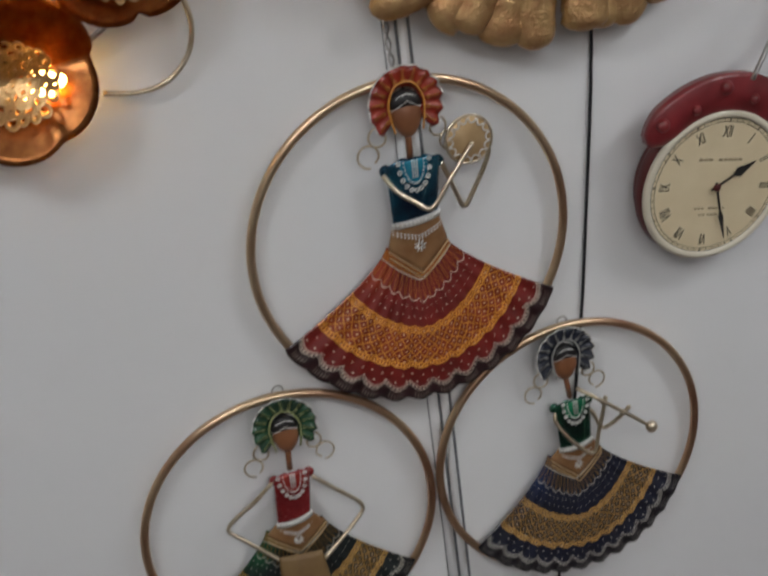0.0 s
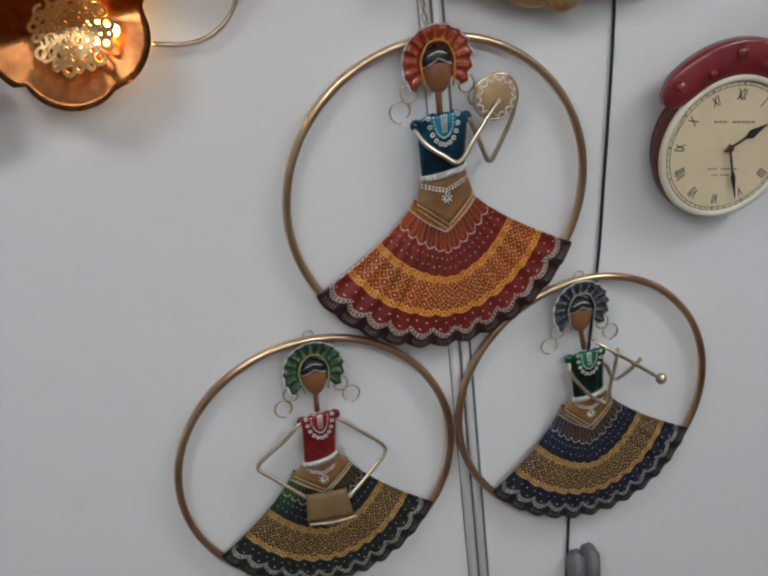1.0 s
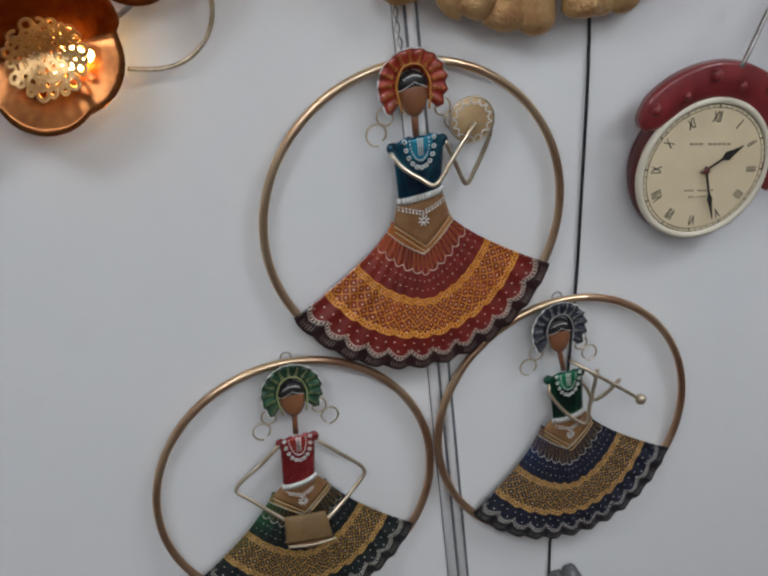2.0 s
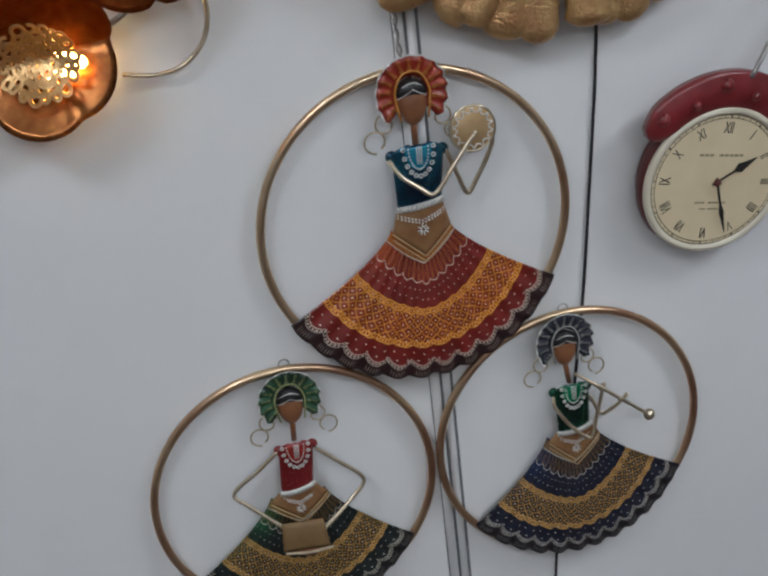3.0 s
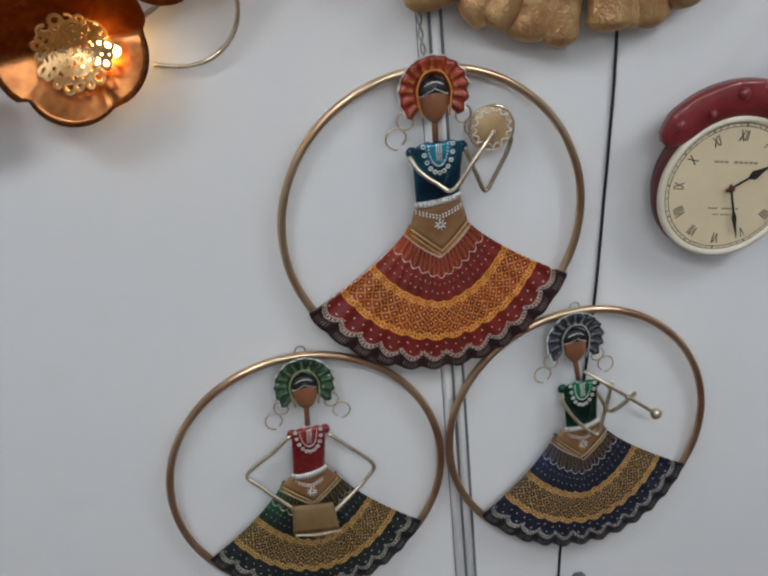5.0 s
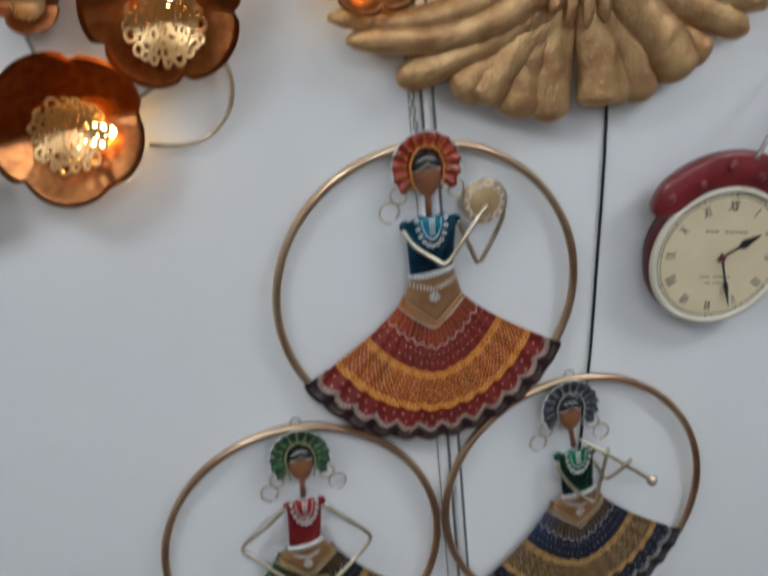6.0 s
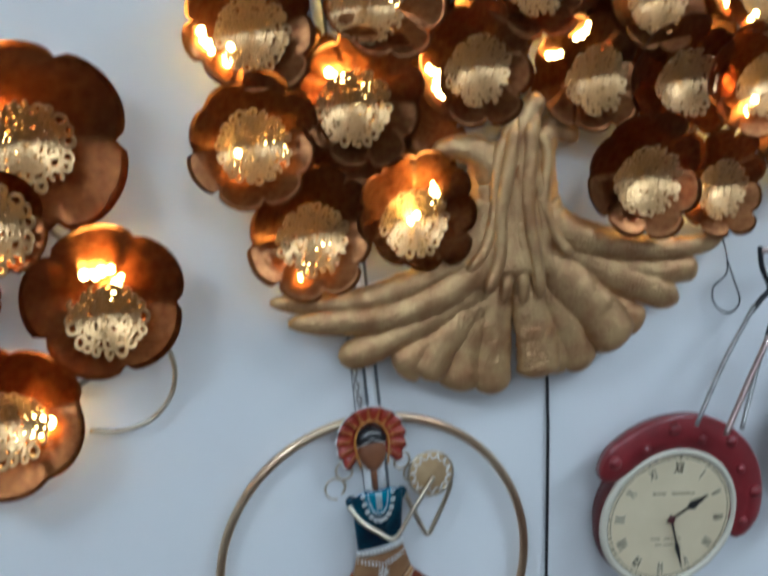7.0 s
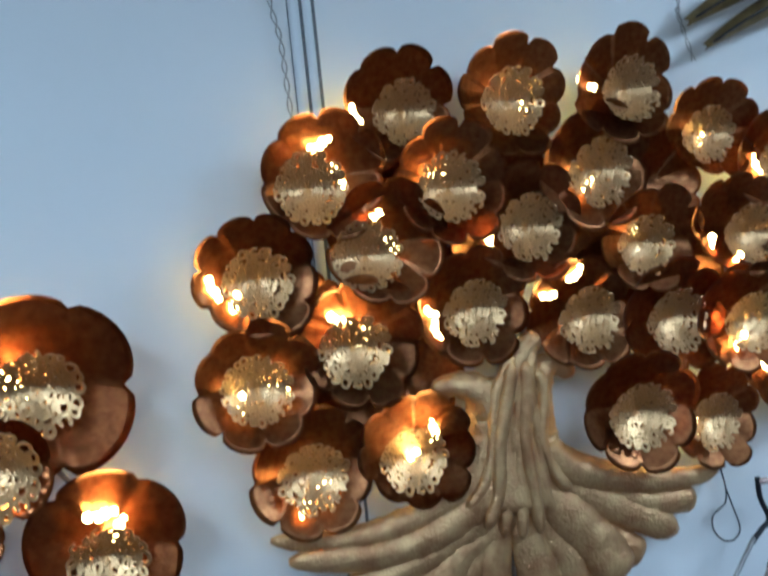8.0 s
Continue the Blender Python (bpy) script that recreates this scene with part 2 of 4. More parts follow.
GREEN_FAN = worn("green_fan_enamel", (0.012, 0.035, 0.022), (0.02, 0.09, 0.04), (0.25, 0.4), 0.1, 40, 500, 0.1, 0.4)
BLUE_FAN = worn("navy_fan_enamel", (0.014, 0.017, 0.03), (0.03, 0.035, 0.05), (0.25, 0.4), 0.1, 40, 500, 0.1, 0.4)


# ---- mesh helpers ----
def finish(name, bm, mats, smooth=True):
    bmesh.ops.recalc_face_normals(bm, faces=bm.faces[:])
    me = bpy.data.meshes.new(name)
    bm.to_mesh(me)
    bm.free()
    for m in mats if isinstance(mats, (list, tuple)) else [mats]:
        me.materials.append(m)
    if smooth:
        me.shade_smooth()
    return me


def part(name, bm, mats, parent, label="", smooth=True):
    ob = new(name, finish(name, bm, mats, smooth))
    ob.parent = parent
    if label:
        tagged(ob, label)
    return ob


def thing(name, x, y, z, label, category, group="", kind="", turn=0.0):
    ob = new(name)
    ob.empty_display_size = 0.05
    ob.matrix_basis = pose(x, y, z, 0, turn, 0)
    return tagged(ob, label, category, group, kind)


def box(bm, x0, x1, y0, y1, z0, z1, mat=0, bevel=0.0):
    r = bmesh.ops.create_cube(bm, size=1.0, matrix=Matrix.Translation(((x0 + x1) / 2, (y0 + y1) / 2, (z0 + z1) / 2)) @ Matrix.Diagonal((x1 - x0, y1 - y0, z1 - z0, 1)))
    faces = {f for v in r["verts"] for f in v.link_faces}
    for f in faces:
        f.material_index = mat
    if bevel:
        bmesh.ops.bevel(bm, geom=list({e for v in r["verts"] for e in v.link_edges}), offset=bevel, segments=2, affect="EDGES")


def spline(points, steps):
    """Points on a smooth curve (Catmull-Rom) through the given ones."""
    p = [Vector(q) for q in points]
    p = [p[0] * 2 - p[1], *p, p[-1] * 2 - p[-2]]
    out = []
    for i in range(1, len(p) - 2):
        for k in range(steps):
            t = k / steps
            out.append(0.5 * (2 * p[i] + (p[i + 1] - p[i - 1]) * t + (2 * p[i - 1] - 5 * p[i] + 4 * p[i + 1] - p[i + 2]) * t * t + (3 * p[i] - p[i - 1] - 3 * p[i + 1] + p[i + 2]) * t ** 3))
    out.append(p[-2])
    return out


def tube(bm, path, radius, sides=8, closed=False, mat=0, flat=1.0, lump=0.0):
    """A tube along path; radius: a number or a function of 0..1; flat squeezes it in y."""
    path = [Vector(p) for p in path]
    n, rings = len(path), []
    up = Vector((0, -1, 0))
    for i, p in enumerate(path):
        a = path[(i - 1) % n] if closed or i else p
        b = path[(i + 1) % n] if closed or i < n - 1 else p
        d = (b - a).normalized()
        side = d.cross(up)
        side = side.normalized() if side.length > 1e-4 else Vector((1, 0, 0))
        lift = side.cross(d).normalized()
        r = radius(i / max(1, n - 1)) if callable(radius) else radius
        ring = []
        for k in range(sides):
            c = 2 * math.pi * k / sides
            rr = r
            if lump:
                rr *= 1 + lump * noise.noise(p * 55 + Vector((k * 0.9, 0, 0))) + lump * 0.6 * noise.noise(p * 160 + Vector((0, k * 1.7, 0)))
            ring.append(bm.verts.new(p + side * rr * math.cos(c) + lift * rr * flat * math.sin(c)))
        rings.append(ring)
    for i in range(n if closed else n - 1):
        a, b = rings[i], rings[(i + 1) % n]
        for k in range(sides):
            bm.faces.new((a[k], a[(k + 1) % sides], b[(k + 1) % sides], b[k])).material_index = mat
    if not closed:
        bm.faces.new(rings[0][::-1]).material_index = mat
        bm.faces.new(rings[-1]).material_index = mat


def arc(cx, cy, cz, r, a0, a1, n, rz=None):
    rz = r if rz is None else rz
    return [(cx + r * math.cos(radians(a0 + (a1 - a0) * i / n)), cy, cz + rz * math.sin(radians(a0 + (a1 - a0) * i / n))) for i in range(n + 1)]


def bead(bm, x, y, z, r, mat=0, flat=1.0, seg=8):
    q = bmesh.ops.create_uvsphere(bm, u_segments=seg, v_segments=max(4, seg // 2 + 1), radius=r, matrix=Matrix.Translation((x, y, z)) @ Matrix.Diagonal((1, flat, 1, 1)))
    for f in {f for v in q["verts"] for f in v.link_faces}:
        f.material_index = mat


def sheet(bm, nu, nv, place, mat=0, thick=0.0012, uv=True):
    """A bent metal sheet: place(u, v) for u, v in 0..1; closed at its edges."""
    lay = bm.loops.layers.uv.verify()
    front = [[bm.verts.new(place(i / nu, j / nv)) for j in range(nv + 1)] for i in range(nu + 1)]
    back = [[bm.verts.new(Vector(place(i / nu, j / nv)) + Vector((0, thick, 0))) for j in range(nv + 1)] for i in range(nu + 1)]

    def face(vs, us):
        f = bm.faces.new(vs)
        f.material_index = mat
        for l, q in zip(f.loops, us):
            l[lay].uv = q
    for g, rev in ((front, False), (back, True)):
        for i in range(nu):
            for j in range(nv):
                vs = [g[i][j], g[i + 1][j], g[i + 1][j + 1], g[i][j + 1]]
                us = [(i / nu, j / nv), ((i + 1) / nu, j / nv), ((i + 1) / nu, (j + 1) / nv), (i / nu, (j + 1) / nv)]
                face(vs[::-1] if rev else vs, us[::-1] if rev else us)
    rim = [(i, 0) for i in range(nu)] + [(nu, j) for j in range(nv)] + [(i, nv) for i in range(nu, 0, -1)] + [(0, j) for j in range(nv, 0, -1)]
    for k, (i, j) in enumerate(rim):
        i2, j2 = rim[(k + 1) % len(rim)]
        face([front[i][j], back[i][j], back[i2][j2], front[i2][j2]], [(i / nu, j / nv)] * 2 + [(i2 / nu, j2 / nv)] * 2)


def disc(bm, cx, y, cz, r, depth, seg=48, mat=0, bevel=0.0):
    """A flat round plate facing the room, from y back to y + depth."""
    rings = [(r - bevel, y), (r, y + bevel), (r, y + depth)]
    loops = [[bm.verts.new((cx + rr * math.cos(2 * math.pi * k / seg), yy, cz + rr * math.sin(2 * math.pi * k / seg))) for k in range(seg)] for rr, yy in rings]
    for a, b in zip(loops, loops[1:]):
        for k in range(seg):
            bm.faces.new((a[k], a[(k + 1) % seg], b[(k + 1) % seg], b[k])).material_index = mat
    bm.faces.new(loops[0]).material_index = mat
    bm.faces.new(loops[-1][::-1]).material_index = mat


# ---- the room ----
def slab(name, x0, x1, y0, y1, z0, z1, mat, label, category):
    bm = bmesh.new()
    box(bm, x0, x1, y0, y1, z0, z1)
    return tagged(new(name, finish(name, bm, mat, False)), label, category, kind="structure")


slab("wall_north", ROOM_X0, ROOM_X1, 0.0, 0.15, 0, ROOM_Z1, WALL, "white painted display wall with soft unevenness", "wall")
slab("wall_south", ROOM_X0, ROOM_X1, ROOM_Y0 - 0.15, ROOM_Y0, 0, ROOM_Z1, FAR_WALL, "dull painted wall of the shop", "wall")
slab("wall_east", ROOM_X1, ROOM_X1 + 0.15, ROOM_Y0 - 0.15, 0.15, 0, ROOM_Z1, FAR_WALL, "dull painted side wall of the shop", "wall")
slab("wall_west", ROOM_X0 - 0.15, ROOM_X0, ROOM_Y0 - 0.15, 0.15, 0, ROOM_Z1, FAR_WALL, "dull painted side wall of the shop", "wall")
slab("floor", ROOM_X0 - 0.15, ROOM_X1 + 0.15, ROOM_Y0 - 0.15, 0.15, -0.1, 0, FLOOR, "dark brown stone tile floor", "floor")
slab("ceiling", ROOM_X0 - 0.15, ROOM_X1 + 0.15, ROOM_Y0 - 0.15, 0.15, ROOM_Z1, ROOM_Z1 + 0.1, CEILING, "plain off-white ceiling", "ceiling")
for px_, py_, watts in PANELS:
    fixture = thing("ceiling_light", px_, py_, ROOM_Z1, "square white panel light on the ceiling", "ceiling light", "ceiling lights", "structure")
    bm = bmesh.new()
    for a in ((-0.31, -0.285, -0.31, 0.31), (0.285, 0.31, -0.31, 0.31), (-0.285, 0.285, -0.31, -0.285), (-0.285, 0.285, 0.285, 0.31)):
        box(bm, *a, -0.04, 0)
    part("frame", bm, STRIP, fixture, smooth=False)
    bm = bmesh.new()
    box(bm, -0.285, 0.285, -0.285, 0.285, -0.03, -0.02)
    part("diffuser", bm, PANEL_GLOW, fixture, smooth=False)

# a joint strip in the wall: pale ribs with dark gaps between them
strip = thing("joint_strip", 0.0135, 0, 0, "narrow white ribbed joint strip on the wall", "trim", kind="structure")
bm = bmesh.new()
box(bm, -0.0168, 0.0166, -0.0015, 0, 0.02, ROOM_Z1 - 0.02)
part("backing", bm, STRIP_GAP, strip, "grey joint backing", smooth=False)
for x0, x1 in ((-0.0158, -0.0028), (0.0016, 0.0122)):
    bm = bmesh.new()
    box(bm, x0, x1, -0.004, -0.001, 0.02, ROOM_Z1 - 0.02, bevel=0.0008)
    part("rib", bm, STRIP, strip)



# ---- hoop wall hangings with dancing dolls ----
def skirt(bm, half, drop, r, a_mid, a_half, dx):
    """The flared skirt, from a V-shaped waist to a hem that follows the hoop."""
    def place(u, v):
        s = 2 * u - 1
        x0, z0 = dx + half * s, 0.003 - drop * (1 - abs(s)) - 0.004 * abs(s)
        a = radians(a_mid + a_half * s)
        rr = r + 0.0035 * abs(math.sin(math.pi * 12 * u))
        x1, z1 = rr * math.cos(a), rr * math.sin(a)
        fx, fz = v ** 1.25, v ** 0.92
        flute = 0.0022 * v * math.cos(math.pi * 13 * s)
        bulge = 0.022 * math.sin(math.pi * min(1, v * 1.05) * 0.5) * (1 - 0.75 * s * s)
        return (x0 + (x1 - x0) * fx, -0.014 - bulge + flute, z0 + (z1 - z0) * fz)
    sheet(bm, 96, 26, place, 0)


def figurine(bm, spec):
    """One doll of bent and painted sheet metal. Slots: 0 skirt, 1 top, 2 fan, 3 skin, 4 midriff, 5 hair, 6 white, 7 wire."""
    hx, hz, s = spec["head"][0], spec["head"][1], spec["size"]
    skirt(bm, spec["waist"], spec["drop"], spec["hem"], spec["hem_mid"], spec["hem_half"], spec["dx"])
    sx, sz, tx, tz = *spec["shoulder"], *spec["belt"]          # half widths and heights
    bx = spec["dx"]

    def torso(u, v):
        q = 2 * u - 1
        top = sz - 0.012 * q * q + (0.003 if abs(q) > 0.35 else 0)
        w = sx + (tx - sx) * (v ** 0.7)
        return (bx + spec["lean"] * (1 - v) + w * q, -0.022 - 0.012 * math.sqrt(max(0, 1 - 0.8 * q * q)), top + (tz - top) * v + 0.003 * v * q)
    sheet(bm, 16, 12, torso, 1)

    def belly(u, v):
        q = 2 * u - 1
        w = tx + (spec["waist"] * 1.02 - tx) * v
        return (bx + w * q, -0.020 - 0.012 * math.sqrt(max(0, 1 - 0.85 * q * q)), tz + (-0.001 - spec["drop"] * (1 - abs(q)) - tz) * v + 0.003 * q * (1 - v))
    sheet(bm, 16, 8, belly, 4)
    # white frill under the top, a beaded chain and the V-shaped belt
    for i in range(13):
        q = -1 + 2 * i / 12
        y = -0.0225 - 0.012 * math.sqrt(max(0, 1 - 0.8 * q * q))
        z = tz + 0.003 * q
        box(bm, bx + tx * q - 0.0022 * s, bx + tx * q + 0.0022 * s, y - 0.001, y + 0.001, z - 0.006 * s, z + 0.002 * s, 6)
    for i in range(15):
        q = -1 + 2 * i / 14
        y = -0.0215 - 0.012 * math.sqrt(max(0, 1 - 0.85 * q * q))
        for row in (0.0, 0.0038):
            bead(bm, bx + tx * 1.03 * q, y, tz - (0.0125 + row) * s - 0.009 * s * (1 - abs(q)), 0.0015 * s, 6, 0.6, 6)
    for k in range(8):
        a = radians(45 * k + 10)
        tube(bm, [(bx + 0.002 * math.cos(a), -0.0335, tz - 0.034 * s + 0.002 * math.sin(a)), (bx + 0.0075 * s * math.cos(a), -0.0335, tz - 0.034 * s + 0.0075 * s * math.sin(a))], 0.0010 * s, 5, mat=6)
    for off in (0.0, 0.0075 * s):
        pts = [(bx + spec["waist"] * 1.03 * q, -0.0225 - 0.012 * math.sqrt(max(0, 1 - 0.8 * q * q)), -0.002 - spec["drop"] * (1 - abs(q)) - off) for q in [-1 + 0.125 * k for k in range(17)]]
        tube(bm, pts, 0.0011 * s, 5, mat=8)
    # necklaces
    for r1, r2, b, count in ((0.019, 0.036, 0.0030, 11), (0.0125, 0.027, 0.0012, 19)):
        for i in range(count):
            a = math.pi * (1 + i / (count - 1))
            x, z = bx + spec["lean"] * 0.8 + r1 * s * math.cos(a), sz - 0.004 + r2 * s * math.sin(a)
            if b > 0.002:
                tube(bm, arc(x, -0.0355, z, b * 0.8 * s, 0, 360, 8)[:-1], 0.0008 * s, 5, True, 6)
            bead(bm, x, -0.0355, z, b * 0.22 * s if b > 0.002 else b * s, 6, 0.6, 6)
    for k in (-1, 0, 1):
        tube(bm, [(bx + spec["lean"] + 0.003 * k * s, -0.0355, sz - 0.002), (bx + spec["lean"] * 0.8 + 0.0025 * k * s, -0.037, sz - 0.024 * s)], 0.0007 * s, 5, mat=6)
    # neck, plain oval head, dark cap with a painted edge
    tube(bm, [(bx + spec["lean"], -0.02, sz - 0.004), (hx, -0.02, hz - 0.030 * s)], 0.0042 * s, 8, mat=3)
    q = bmesh.ops.create_uvsphere(bm, u_segments=20, v_segments=14, radius=1.0)
    for v in q["verts"]:
        z = v.co.z
        w = 0.0185 * (1 - 0.2 * max(0, -z))
        v.co = Vector((hx + v.co.x * w * s, -0.022 + v.co.y * 0.011 * s, hz - 0.016 * s + z * 0.025 * s))
    for f in {f for v in q["verts"] for f in v.link_faces}:
        f.material_index = 3
    q = bmesh.ops.create_uvsphere(bm, u_segments=20, v_segments=14, radius=1.0)
    for v in q["verts"]:
        v.co = Vector((hx + v.co.x * 0.0205 * s, -0.021 + v.co.y * 0.0115 * s, hz + 0.0050 * s + v.co.z * 0.0125 * s - 0.005 * s * abs(v.co.x)))
    for f in {f for v in q["verts"] for f in v.link_faces}:
        f.material_index = 5
    for i in range(13):
        k = -1 + i / 6
        bead(bm, hx + 0.017 * k * s, -0.0325 + 0.006 * k * k, hz + (0.0045 - 0.010 * abs(k)) * s, 0.0011 * s, 6, 0.6, 6)
        bead(bm, hx + 0.016 * k * s, -0.0315 + 0.006 * k * k, hz + (0.0125 - 0.010 * k * k) * s, 0.0012 * s, 6, 0.6, 6)
    # pleated fan headdress with a pale edge and little painted strokes
    r0, r1, pleats = 0.019 * s, 0.0455 * s, 13
    a0, a1 = -46, 226

    def fan(u, v):
        a = radians(a0 + (a1 - a0) * u)
        z = abs(((u * pleats) % 1.0) - 0.5) * 2
        r = r0 + (r1 - 0.0025 * s * z - r0) * v
        return (hx + r * math.cos(a), -0.0215 - 0.006 * v * (1 - z) - 0.001 * v, hz + r * math.sin(a) * (1.0 if math.sin(a) > 0 else 1.12))
    sheet(bm, pleats * 4, 3, fan, 2)
    tube(bm, [Vector(fan(i / 104, 1.0)) + Vector((0, -0.0008, 0)) for i in range(105)], 0.0009 * s, 5, mat=6)
    for i in range(pleats):
        u = (i + 0.5) / pleats
        eye = Vector(fan(u, 0.34)) + Vector((0, -0.0012, 0))
        tube(bm, arc(eye.x, eye.y, eye.z, 0.0019 * s, 0, 360, 8)[:-1], 0.0006 * s, 5, True, 10)
        tube(bm, [Vector(fan(u + 0.010 * (1 if k % 2 else -1), 0.48 + 0.07 * k)) + Vector((0, -0.0012, 0)) for k in range(6)], 0.0005 * s, 5, mat=10)
    tube(bm, spline([(hx + x * s, -0.0285, hz + z * s) for x, z in ((-0.017, -0.032), (-0.0205, -0.012), (-0.021, 0.004), (-0.013, 0.021), (0, 0.026), (0.013, 0.021), (0.021, 0.004), (0.0205, -0.012), (0.017, -0.032))], 4), 0.0013 * s, 6, mat=10)
    # curled wire locks on both sides
    for side in (-1, 1):
        for cx, cz, rr, turn in spec["curls"]:
            pts = []
            for i in range(25):
                a = radians(90 - 330 * i / 24) if turn > 0 else radians(270 + 330 * i / 24)
                k = rr * (1 - 0.35 * i / 24)
                pts.append((hx + side * (cx + k * math.cos(a)) * s, -0.018 - 0.00012 * i, hz + (cz + k * math.sin(a)) * s))
            tube(bm, pts, 0.0013 * s, 6, mat=7)
    # arms of thick wire, bent sharply at the elbow
    for arm in spec["arms"]:
        tube(bm, spline([(x, y, z) for x, y, z in arm], 6), 0.0030 * s, 8, mat=7)
        bead(bm, *arm[-1], 0.0035 * s, 7)
    # the bright yoke inside the necklace
    def yoke(u, v):
        q = 2 * u - 1
        w = 0.0175 * s * math.sqrt(max(0.02, 1 - v ** 2.2))
        return (bx + spec["lean"] * 0.9 + w * q, -0.0349 + 0.0012 * q * q, sz - 0.003 - 0.030 * s * v)
    sheet(bm, 10, 10, yoke, 9, 0.001)
    # the painted shoulder caps
    for q in (-1, 1):
        bead(bm, bx + spec["lean"] + q * sx * 0.95, -0.022, sz - 0.014, 0.0080 * s, 1, 0.7, 10)


def wall_hanging(label, x, z, radius, bar, spec, mats, tip, metal):
    art = thing("wall_hanging", x, -0.014, z, label, "wall hanging", "hoop wall hangings")
    bm = bmesh.new()
    tube(bm, [(radius * math.cos(2 * math.pi * k / 120), 0, radius * math.sin(2 * math.pi * k / 120)) for k in range(120)], bar, 12, True)
    part("hoop", bm, metal, art, "antique gold tubular hoop")
    bm = bmesh.new()
    tube(bm, arc(tip, 0.002, radius + 0.006, 0.007, -30, 210, 14), 0.0011, 6)
    part("hanging_loop", bm, WIRE_GREY, art)
    bm = bmesh.new()
    figurine(bm, spec)
    # the doll's depth is counted from the wall, so shift it into the hanging
    for v in bm.verts:
        v.co.y += 0.014
    part("figurine", bm, mats, art, spec["label"])
    return art


SMALL_CURLS = [(0.036, -0.036, 0.0125, 1), (0.049, -0.055, 0.0155, -1)]
top_spec = dict(label="metal doll with red fan headdress, blue top and red and orange tiered skirt", head=(0.0075, 0.173), size=1.0, waist=0.037, drop=0.034, hem=0.205, hem_mid=-90.5, hem_half=60, dx=0.003,
                shoulder=(0.034, 0.111), belt=(0.0285, 0.034), lean=0.004, curls=SMALL_CURLS,
                arms=[[(-0.030, -0.026, 0.094), (-0.019, -0.038, 0.076), (0.000, -0.044, 0.060), (0.019, -0.048, 0.050), (0.045, -0.046, 0.080), (0.076, -0.042, 0.115)],
                      [(0.042, -0.024, 0.097), (0.055, -0.022, 0.062), (0.067, -0.020, 0.033), (0.080, -0.020, 0.048), (0.103, -0.022, 0.092), (0.096, -0.026, 0.112)]])
left_spec = dict(label="metal doll with green fan headdress, red top and gold and dark green skirt", head=(0.0105, 0.1530), size=0.93, waist=0.038, drop=0.030, hem=0.1895, hem_mid=-90.5, hem_half=55, dx=0.001,
                 shoulder=(0.024, 0.091), belt=(0.0225, 0.017), lean=0.007, curls=SMALL_CURLS,
                 arms=[[(-0.016, -0.024, 0.078), (-0.045, -0.026, 0.056), (-0.084, -0.028, 0.029), (-0.066, -0.034, 0.006), (-0.022, -0.046, -0.036), (-0.006, -0.050, -0.050), (-0.004, -0.050, -0.062)],
                       [(0.034, -0.024, 0.070), (0.060, -0.026, 0.044), (0.092, -0.028, 0.008), (0.074, -0.034, -0.014), (0.032, -0.046, -0.042), (0.010, -0.050, -0.056), (0.008, -0.050, -0.064)]])
right_spec = dict(label="metal doll with navy fan headdress, green top and navy and gold skirt", head=(-0.006, 0.156), size=0.93, waist=0.037, drop=0.034, hem=0.1925, hem_mid=-86, hem_half=56.5, dx=0.002,
                  shoulder=(0.026, 0.091), belt=(0.0235, 0.016), lean=-0.002, curls=SMALL_CURLS,
                  arms=[[(-0.024, -0.024, 0.072), (-0.026, -0.030, 0.058), (-0.006, -0.040, 0.026), (0.019, -0.046, 0.006), (0.029, -0.044, 0.036), (0.043, -0.040, 0.084)],
                        [(0.020, -0.024, 0.070), (0.032, -0.024, 0.052), (0.042, -0.026, 0.030), (0.052, -0.030, 0.032), (0.068, -0.036, 0.047), (0.078, -0.038, 0.058)]])
DOLL = [SKIN, MIDRIFF, HAIR, WHITE, WIRE_GOLD, BRASS]
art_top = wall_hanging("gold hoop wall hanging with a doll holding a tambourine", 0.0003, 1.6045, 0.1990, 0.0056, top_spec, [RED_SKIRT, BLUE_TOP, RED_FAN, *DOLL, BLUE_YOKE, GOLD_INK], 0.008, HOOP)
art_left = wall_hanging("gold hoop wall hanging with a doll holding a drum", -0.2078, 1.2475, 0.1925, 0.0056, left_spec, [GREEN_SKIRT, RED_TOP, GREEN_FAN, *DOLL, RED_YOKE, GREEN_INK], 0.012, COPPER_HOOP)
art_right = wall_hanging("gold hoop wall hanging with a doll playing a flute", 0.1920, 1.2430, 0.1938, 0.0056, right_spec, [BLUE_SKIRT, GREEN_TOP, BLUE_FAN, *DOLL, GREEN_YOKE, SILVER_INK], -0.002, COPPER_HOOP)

# the tambourine
bm = bmesh.new()
disc(bm, 0.076, -0.022, 0.119, 0.0285, 0.006, 40, 0, 0.001)
part("tambourine", bm, BRASS, art_top, "round brass tambourine with white scalloped edge")
tam = art_top.children[-1]
bm = bmesh.new()
for k in range(14):
    a = 2 * math.pi * k / 14
    tube(bm, [(0.076 + (0.0262 - 0.0060 * math.cos(t)) * math.cos(a + 0.19 * math.sin(t)), -0.0226, 0.119 + (0.0262 - 0.0060 * math.cos(t)) * math.sin(a + 0.19 * math.sin(t))) for t in [math.pi * (-0.5 + i / 8) for i in range(9)]], 0.0009, 5)
part("painted_edge", bm, WHITE, tam, "white painted scallops")
bm = bmesh.new()
